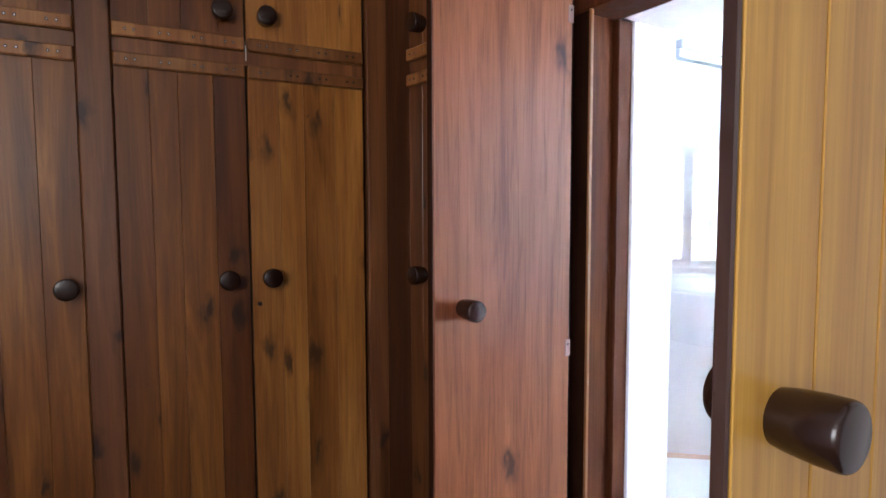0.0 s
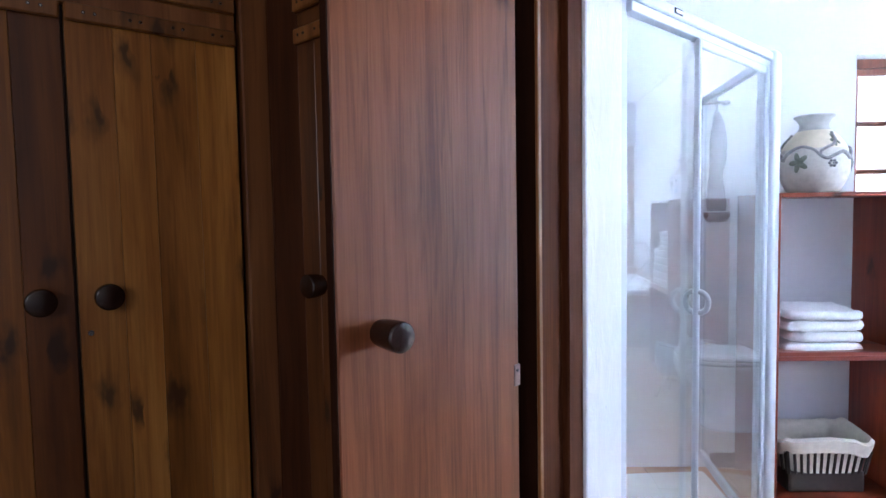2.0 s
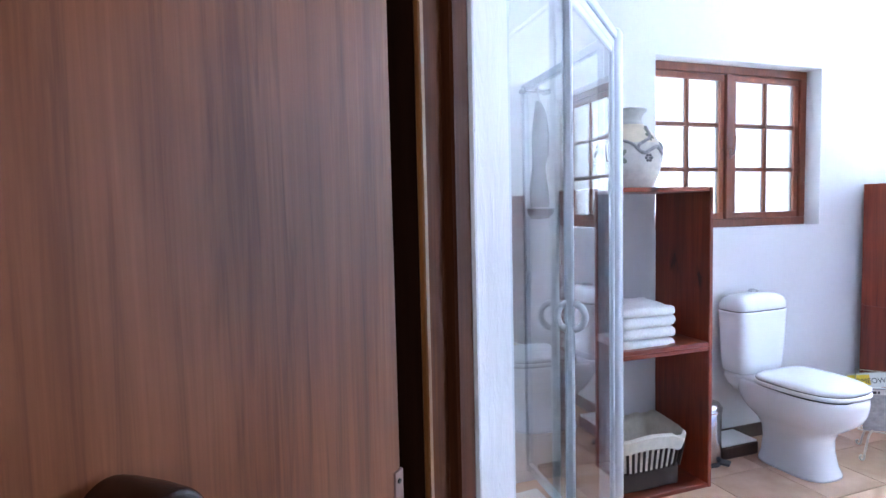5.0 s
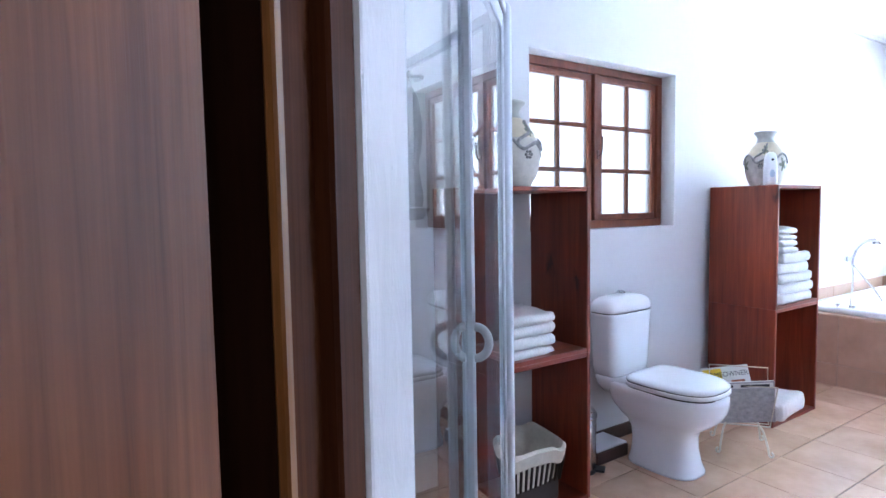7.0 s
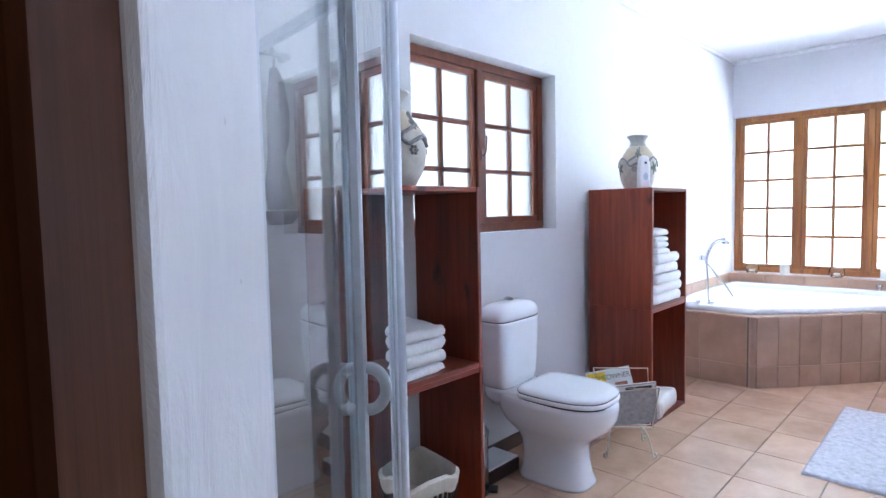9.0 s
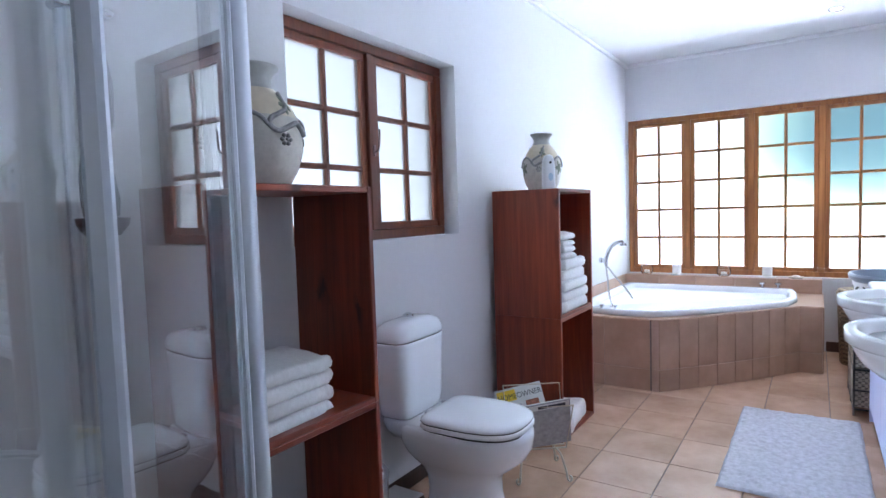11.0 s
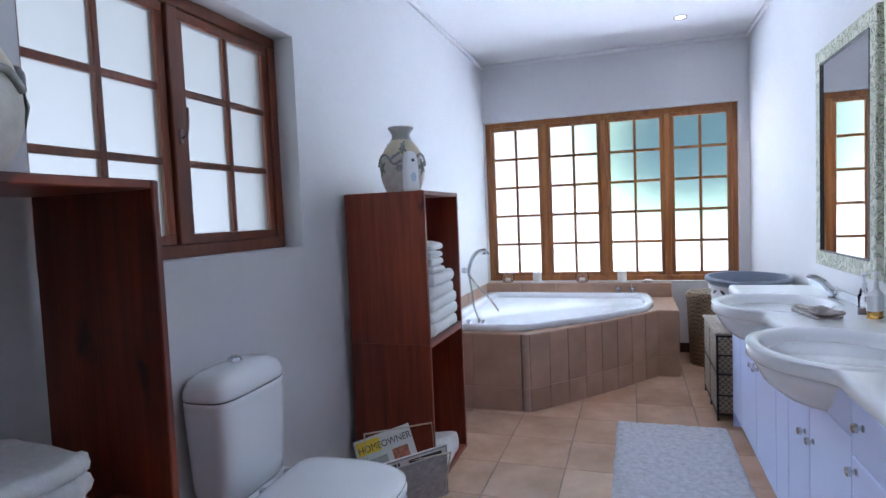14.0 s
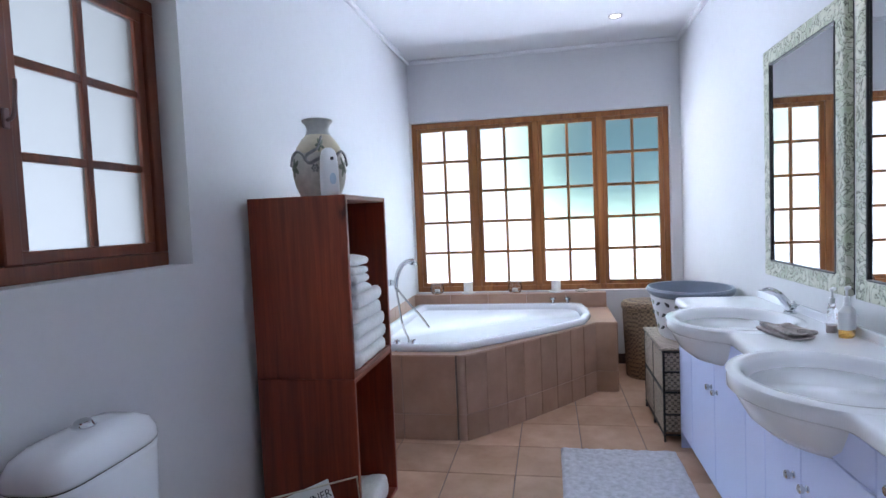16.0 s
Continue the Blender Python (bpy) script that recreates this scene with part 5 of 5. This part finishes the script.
def front(x0, x1, z0, z1, knobs, name="door"):
    d = part(name, box(x0 + 0.0015, x1 - 0.0015, VFRONT - 0.02, VFRONT, z0, z1, 0.0025), CABINET, van)
    for x, z in knobs:
        pull(d, x, z)


front(4.35, VX1 - 0.008, 0.09, 0.765, [], "filler_panel")
front(3.95, 4.35, 0.09, 0.765, [(3.99, 0.52)])
front(3.56, 3.95, 0.09, 0.765, [(3.905, 0.52)])
front(3.37, 3.56, 0.09, 0.765, [], "filler_panel")
front(3.10, 3.37, 0.09, 0.66, [(3.145, 0.52)])
front(2.727, 3.10, 0.09, 0.66, [(3.055, 0.52)])
front(2.727, 3.37, 0.664, 0.765, [], "apron")
front(2.3, 2.727, 0.62, 0.765, [(2.645, 0.715)], "drawer")
front(2.3, 2.727, 0.36, 0.616, [(2.69, 0.585)], "drawer")
front(2.3, 2.727, 0.09, 0.356, [(2.69, 0.32)], "drawer")
front(2.0, 2.3, 0.09, 0.765, [], "filler_panel")

# moulded top: straight edge that swells out round each basin
RX, RY, BY = 0.315, 0.31, 1.90


def edge_y(x):
    y = VFRONT + 0.015
    for cx in BASINS:
        d = abs(x - cx)
        if d < RX:
            y = max(y, BY + RY * math.sqrt(max(0.0, 1 - (d / RX) ** 2)))
        elif d < RX + 0.09:
            y = max(y, VFRONT + 0.015)
    return y


xs = [VX0 + (VX1 + 0.015 - VX0) * i / 160 for i in range(161)]
ys = [edge_y(x) for x in xs]
for _ in range(3):
    ys = [ys[0]] + [(ys[i - 1] + ys[i] * 2 + ys[i + 1]) / 4 for i in range(1, len(ys) - 1)] + [ys[-1]]


def top_mesh():
    """The top, with a hole at each basin."""
    bm = bmesh.new()
    zt, zb, r = VTOP + 0.02, VTOP - 0.028, 0.016
    rows = []
    for x, y in zip(xs, ys):
        prof = [(SOUTH + 0.004, zt)] + [(SOUTH + 0.004 + (y - r - SOUTH - 0.004) * k / 16, zt) for k in range(1, 17)] + [(y - r * 0.3, zt - r * 0.3), (y, zt - r), (y, zb + r * 0.5), (y - r * 0.5, zb), (VFRONT - 0.03, zb)]
        rows.append([bm.verts.new((x, a, b)) for a, b in prof])
    for a, b in zip(rows, rows[1:]):
        for k in range(len(a) - 1):
            f = bm.faces.new((a[k], a[k + 1], b[k + 1], b[k]))
    kill = []
    for f in bm.faces:
        c = f.calc_center_median()
        if c.z > zt - 0.001:
            for cx in BASINS:
                if ((c.x - cx) / 0.285) ** 2 + ((c.y - BY - 0.045) / 0.242) ** 2 < 1:
                    kill.append(f)
    bmesh.ops.delete(bm, geom=kill, context="FACES")
    bmesh.ops.recalc_face_normals(bm, faces=bm.faces[:])
    return bm


top = thing("countertop", pose(0, 0, 0), "white moulded vanity top with two round basins that bulge forward", "countertop")
part("top", top_mesh(), CERAMIC, top, smooth="all")
part("upstand", box(VX0, VX1 + 0.012, SOUTH, SOUTH + 0.02, VTOP + 0.0, VTOP + 0.055, 0.006, 2), CERAMIC, top)
part("underside", box(VX0, VX1 + 0.01, SOUTH + 0.003, VFRONT - 0.02, VTOP - 0.03, VTOP - 0.026, 0), CERAMIC, top)
for cx in BASINS:
    def er(k, z, dy=0.0):
        return [(cx + 0.276 * k * math.cos(2 * math.pi * i / 64), BY + 0.045 + dy + 0.232 * k * math.sin(2 * math.pi * i / 64), z) for i in range(64)]
    bs = part("basin", loft([er(1.14, VTOP + 0.0192), er(1.10, VTOP + 0.0225), er(1.05, VTOP + 0.0255), er(0.99, VTOP + 0.0245), er(0.955, VTOP + 0.016), er(0.93, VTOP + 0.004), er(0.88, VTOP - 0.03), er(0.76, VTOP - 0.08), er(0.5, VTOP - 0.115), er(0.2, VTOP - 0.125)], close=False), CERAMIC, top, smooth="all")
    part("waste", cyl(0.028, 0.004, 20, m=pose(cx, BY + 0.035, VTOP - 0.125)), CHROME, bs, "chrome waste", True)

    def ob_(k, z):
        return [(cx + (RX - 0.01) * k * math.cos(2 * math.pi * i / 48), BY + (RY - 0.01) * k * math.sin(2 * math.pi * i / 48), z) for i in range(48)]
    part("bowl_underside", loft([ob_(0.985, VTOP - 0.02), ob_(0.95, VTOP - 0.05), ob_(0.86, VTOP - 0.1), ob_(0.7, VTOP - 0.14), ob_(0.45, VTOP - 0.165)]), CERAMIC, bs, smooth="all")


def basin_tap(cx):
    t = thing("basin_mixer", pose(cx, 1.675, VTOP + 0.02) @ Matrix.Scale(0.82, 4), "chrome basin mixer with cross handles", "tap", "basin taps")
    part("base", lathe([(0, 0), (0.032, 0), (0.032, 0.008), (0.024, 0.014), (0.022, 0.04), (0.012, 0.055), (0, 0.058)], 24), CHROME, t, smooth=True)
    part("spout", tube([(0, -0.005, 0.012), (0, 0.02, 0.055), (0, 0.05, 0.095), (0, 0.085, 0.12), (0, 0.118, 0.126), (0, 0.126, 0.118)], 0.024, 14, taper=0.5), CHROME, t, smooth=True)
    for s in (-1, 1):
        h_ = part("cross_handle", join(cyl(0.011, 0.045, 14, m=pose(s * 0.02, 0, 0.03, 0, s * 60, 0)), tube([(s * 0.055, -0.022, 0.05), (s * 0.06, 0.022, 0.055)], 0.005, 8, n=1), tube([(s * 0.048, 0, 0.072), (s * 0.067, 0, 0.032)], 0.005, 8, n=1)), CHROME, t, smooth=True)
    return t


for cx in (3.15, 4.10):
    basin_tap(cx)

fc = folded_towel(pose(3.655, 1.862, VTOP + 0.021, 0, 0, 10), 0.21, 0.12, 0.03, "folded taupe face cloth with a dark printed edge", name="face_cloth", seed=44, folds=2, mat_=TAUPE)
for x, y, h, lbl, mat_, k in ((3.61, 1.678, 0.11, "clear pump bottle of amber hand soap with a white label", AMBER, 1.0), (3.69, 1.69, 0.095, "small clear lotion bottle with a taupe base", TAUPE, 0.75)):
    b_ = thing("soap_bottle", pose(x, y, VTOP + 0.021, 0, 0, -38), lbl, "bottle")
    part("liquid", loft([superring(0, 0, 0.038 * k, 0.022 * k, z, 24, 3) for z in (0.0, 0.028)]), mat_, b_, smooth=True)
    part("bottle", loft([superring(0, 0, 0.04 * k, 0.024 * k, 0.0285, 24, 3), superring(0, 0, 0.04 * k, 0.024 * k, h - 0.02, 24, 3), superring(0, 0, 0.012, 0.012, h, 24, 2), superring(0, 0, 0.011, 0.011, h + 0.012, 24, 2)]), PLASTIC if k == 1 else CLEAR, b_, smooth=True)
    part("pump", join(cyl(0.010, 0.02, 14, m=pose(0, 0, h + 0.012)), cyl(0.004, 0.03, 10, m=pose(0, 0, h + 0.03)), box(-0.008, 0.03, -0.007, 0.007, h + 0.056, h + 0.068, 0.003)), PLASTIC, b_, "white pump", True)
    if k == 1:
        part("label_line", box(-0.025, 0.02, 0.0243, 0.0253, 0.075, 0.081, 0), RUST, b_, "red printed line")
        part("label_line", box(-0.025, 0.012, 0.0243, 0.0253, 0.063, 0.068, 0), RUST, b_)


def framed_mirror(x0, x1, z0, z1):
    m = thing("mirror", pose(x0, SOUTH + 0.004, z0), "tall wall mirror in a sage crackled plaster frame", "mirror", "vanity mirrors")
    w, h, f, d = x1 - x0, z1 - z0, 0.075, 0.03
    part("glass", box(f * 0.8, w - f * 0.8, 0.016, 0.022, f * 0.8, h - f * 0.8, 0), MIRROR, m, "mirror glass")
    part("frame_side", prism([(0, 0), (f, 0), (f, d * 0.8), (f * 0.85, d), (0.006, d), (0, d * 0.85)], f, h - f, 0.001), MARBLE, m)
    part("frame_side", prism([(w - f, 0), (w, 0), (w, d * 0.85), (w - 0.006, d), (w - f * 0.85, d), (w - f, d * 0.8)], f, h - f, 0.001), MARBLE, m)
    part("frame_rail", box(0, w, 0, d, 0, f, 0.003), MARBLE, m)
    part("frame_rail", box(0, w, 0, d, h - f, h, 0.003), MARBLE, m)
    part("backing", box(0.004, w - 0.004, -0.004, 0.003, 0.004, h - 0.004, 0), BLACK, m)
    part("inner_trim", join(box(f, w - f, 0.0225, d + 0.0006, f - 0.004, f + 0.002, 0), box(f, w - f, 0.0225, d + 0.0006, h - f - 0.002, h - f + 0.004, 0), box(f - 0.004, f + 0.002, 0.0225, d + 0.0006, f, h - f, 0), box(w - f - 0.002, w - f + 0.004, 0.0225, d + 0.0006, f, h - f, 0)), BLACK, m, "dark inner line")


framed_mirror(3.675, 4.45, 0.955, 2.032)
framed_mirror(2.83, 3.605, 0.955, 2.032)

# ---- baskets at the far end of the vanity ----
wb = thing("wicker_drawers", pose(0, 0, 0), "wicker drawer chest in a dark iron frame", "drawer chest")
X0, X1, Y0, Y1, WH = 4.665, 5.28, 1.68, 2.11, 0.515
part("frame", join(*[box(x - 0.006, x + 0.006, y - 0.006, y + 0.006, 0, WH, 0.002) for x in (X0 + 0.008, (X0 + X1) / 2, X1 - 0.008) for y in (Y0 + 0.008, Y1 - 0.008)],
                   *[box(X0, X1, y - 0.006, y + 0.006, z - 0.007, z + 0.007, 0.002) for y in (Y0 + 0.008, Y1 - 0.008) for z in (0.04, 0.28, WH - 0.007)],
                   *[box(x - 0.005, x + 0.005, Y0, Y1, z - 0.0045, z + 0.0045, 0.001) for x in (X0 + 0.008, X1 - 0.008) for z in (0.04, 0.155, 0.28, 0.395, WH - 0.007)]), DARKMETAL, wb)
for x0, x1 in ((X0 + 0.018, (X0 + X1) / 2 - 0.01), ((X0 + X1) / 2 + 0.01, X1 - 0.018)):
    for z0, z1 in ((0.05, 0.268), (0.292, WH - 0.016)):
        part("drawer", box(x0, x1, Y0 + 0.016, Y1 - 0.002, z0, z1, 0.008, 2), WICKER, wb, "woven wicker drawer")
part("lid", box(X0 - 0.004, X1 + 0.004, Y0 - 0.004, Y1 + 0.006, WH, WH + 0.014, 0.004), WICKER, wb, "woven wicker top")
lt = thing("laundry_tub", pose(5.02, 1.88, WH + 0.014), "white laundry tub with dark leaf pattern and blue rim", "laundry basket")
RT = [(0, 0), (0.19, 0), (0.2, 0.01), (0.255, 0.25), (0.262, 0.285), (0.25, 0.285), (0.242, 0.25), (0.185, 0.02), (0, 0.015)]
part("body", lathe(RT[:4], 44, 1.1, 0.88), PLASTIC, lt, smooth=True)
part("rim", lathe([(0.25, 0.25), (0.272, 0.262), (0.28, 0.285), (0.272, 0.298), (0.255, 0.296), (0.245, 0.25), (0.19, 0.03), (0, 0.025)], 44, 1.1, 0.88), BLUE, lt, "slate blue rim and inside", True)
for i in range(22):
    a = 2 * math.pi * i / 22
    for z in (0.07, 0.15, 0.215):
        rr = 0.2 + 0.055 * (z - 0.01) / 0.24 + 0.001
        aa = a + (0.14 if z == 0.15 else 0)
        o = part("leaf_print", moved(cyl(0.014, 0.002, 10), Matrix.Diagonal((0.7, 1.6, 1, 1))), BLACK if i % 3 else LEAF, lt)
        o.matrix_local = Matrix.Translation((rr * 1.1 * math.cos(aa), rr * 0.88 * math.sin(aa), z)) @ pose(0, 0, 0, 0, 0, math.degrees(aa)) @ pose(0, 0, 0, 0, 78, 0) @ pose(0, 0, 0, 0, 0, 40 if i % 2 else -40)
hm = thing("laundry_hamper", pose(6.02, 1.98, 0), "tall dark woven cane laundry hamper with a lid", "laundry basket")
part("body", lathe([(0, 0), (0.15, 0), (0.155, 0.01), (0.175, 0.5), (0.17, 0.54), (0, 0.54)], 40), WICKER_DARK, hm, smooth=True)
part("lid", lathe([(0.178, 0.53), (0.184, 0.54), (0.184, 0.57), (0.17, 0.59), (0.08, 0.605), (0, 0.607)], 40), WICKER_DARK, hm, "woven lid", True)

# ---- bath mat ----
mb = bmesh.new()
NX, NY = 110, 60
mat_x0, mat_x1, mat_y0, mat_y1 = 3.33, 4.52, 2.075, 2.675
grid = [[None] * (NY + 1) for _ in range(NX + 1)]
for i in range(NX + 1):
    for j in range(NY + 1):
        x, y = mat_x0 + (mat_x1 - mat_x0) * i / NX, mat_y0 + (mat_y1 - mat_y0) * j / NY
        e = min(i, NX - i, j, NY - j)
        z = 0.003 if e == 0 else 0.015 + 0.005 * noise.noise(Vector((x * 14, y * 14, 0.3))) + 0.005 * noise.noise(Vector((x * 45, y * 45, 1.7)))
        grid[i][j] = mb.verts.new((x + 0.006 * noise.noise(Vector((y * 7, i, 2))), y + 0.005 * noise.noise(Vector((x * 7, j, 5))), z))
for i in range(NX):
    for j in range(NY):
        mb.faces.new((grid[i][j], grid[i + 1][j], grid[i + 1][j + 1], grid[i][j + 1]))
solid("bath_mat", mb, RUG, "pale blue-grey tufted cotton bath mat on the tiles", "bath mat", smooth="all")

# ---- downlights ----
for x, y, watts in ((5.71, 2.19, 26), (3.6, 2.19, 5)):
    dl = thing("downlight", pose(x, y, CEILING), "recessed ceiling downlight with a white ring, switched on", "ceiling light", "ceiling downlights")
    part("ring", lathe([(0.034, 0), (0.05, 0), (0.05, -0.004), (0.046, -0.008), (0.034, -0.004)], 28), STEEL, dl, smooth=True)
    part("bulb", cyl(0.034, 0.004, 24, m=pose(0, 0, -0.003)), BULB, dl, "lit lamp face")
    spot = lamp("downlight_lamp", "SPOT", pose(x, y, CEILING - 0.02), watts, colour=(1, 0.9, 0.8))
    spot.data.spot_size, spot.data.spot_blend, spot.data.shadow_soft_size = radians(110), 0.8, 0.03

# ---- floor tiles ----
TX, TY, GAP = 0.3585, 0.3430, 0.005
ttile = mesh_of("tile", box(GAP / 2, TX - GAP / 2, GAP / 2, TY - GAP / 2, -0.006, 0.0, 0.0015), TILE)
x = 4.545 - 12 * TX
while x < EAST:
    y = 2.218 - 2 * TY
    while y < NORTH:
        # tiles lie inside the room, to the bathroom's side of the doorway
        c = Vector((x + TX / 2 - JAMB[0], y + TY / 2 - JAMB[1]))
        s_in = c.x * math.cos(radians(PASS)) + c.y * math.sin(radians(PASS))
        if s_in > -0.05 and y + TY > SOUTH:
            o = new("tile", ttile)
            o.parent = floor_slab
            o.location = (x, y, 0)
        y += TY
    x += TX
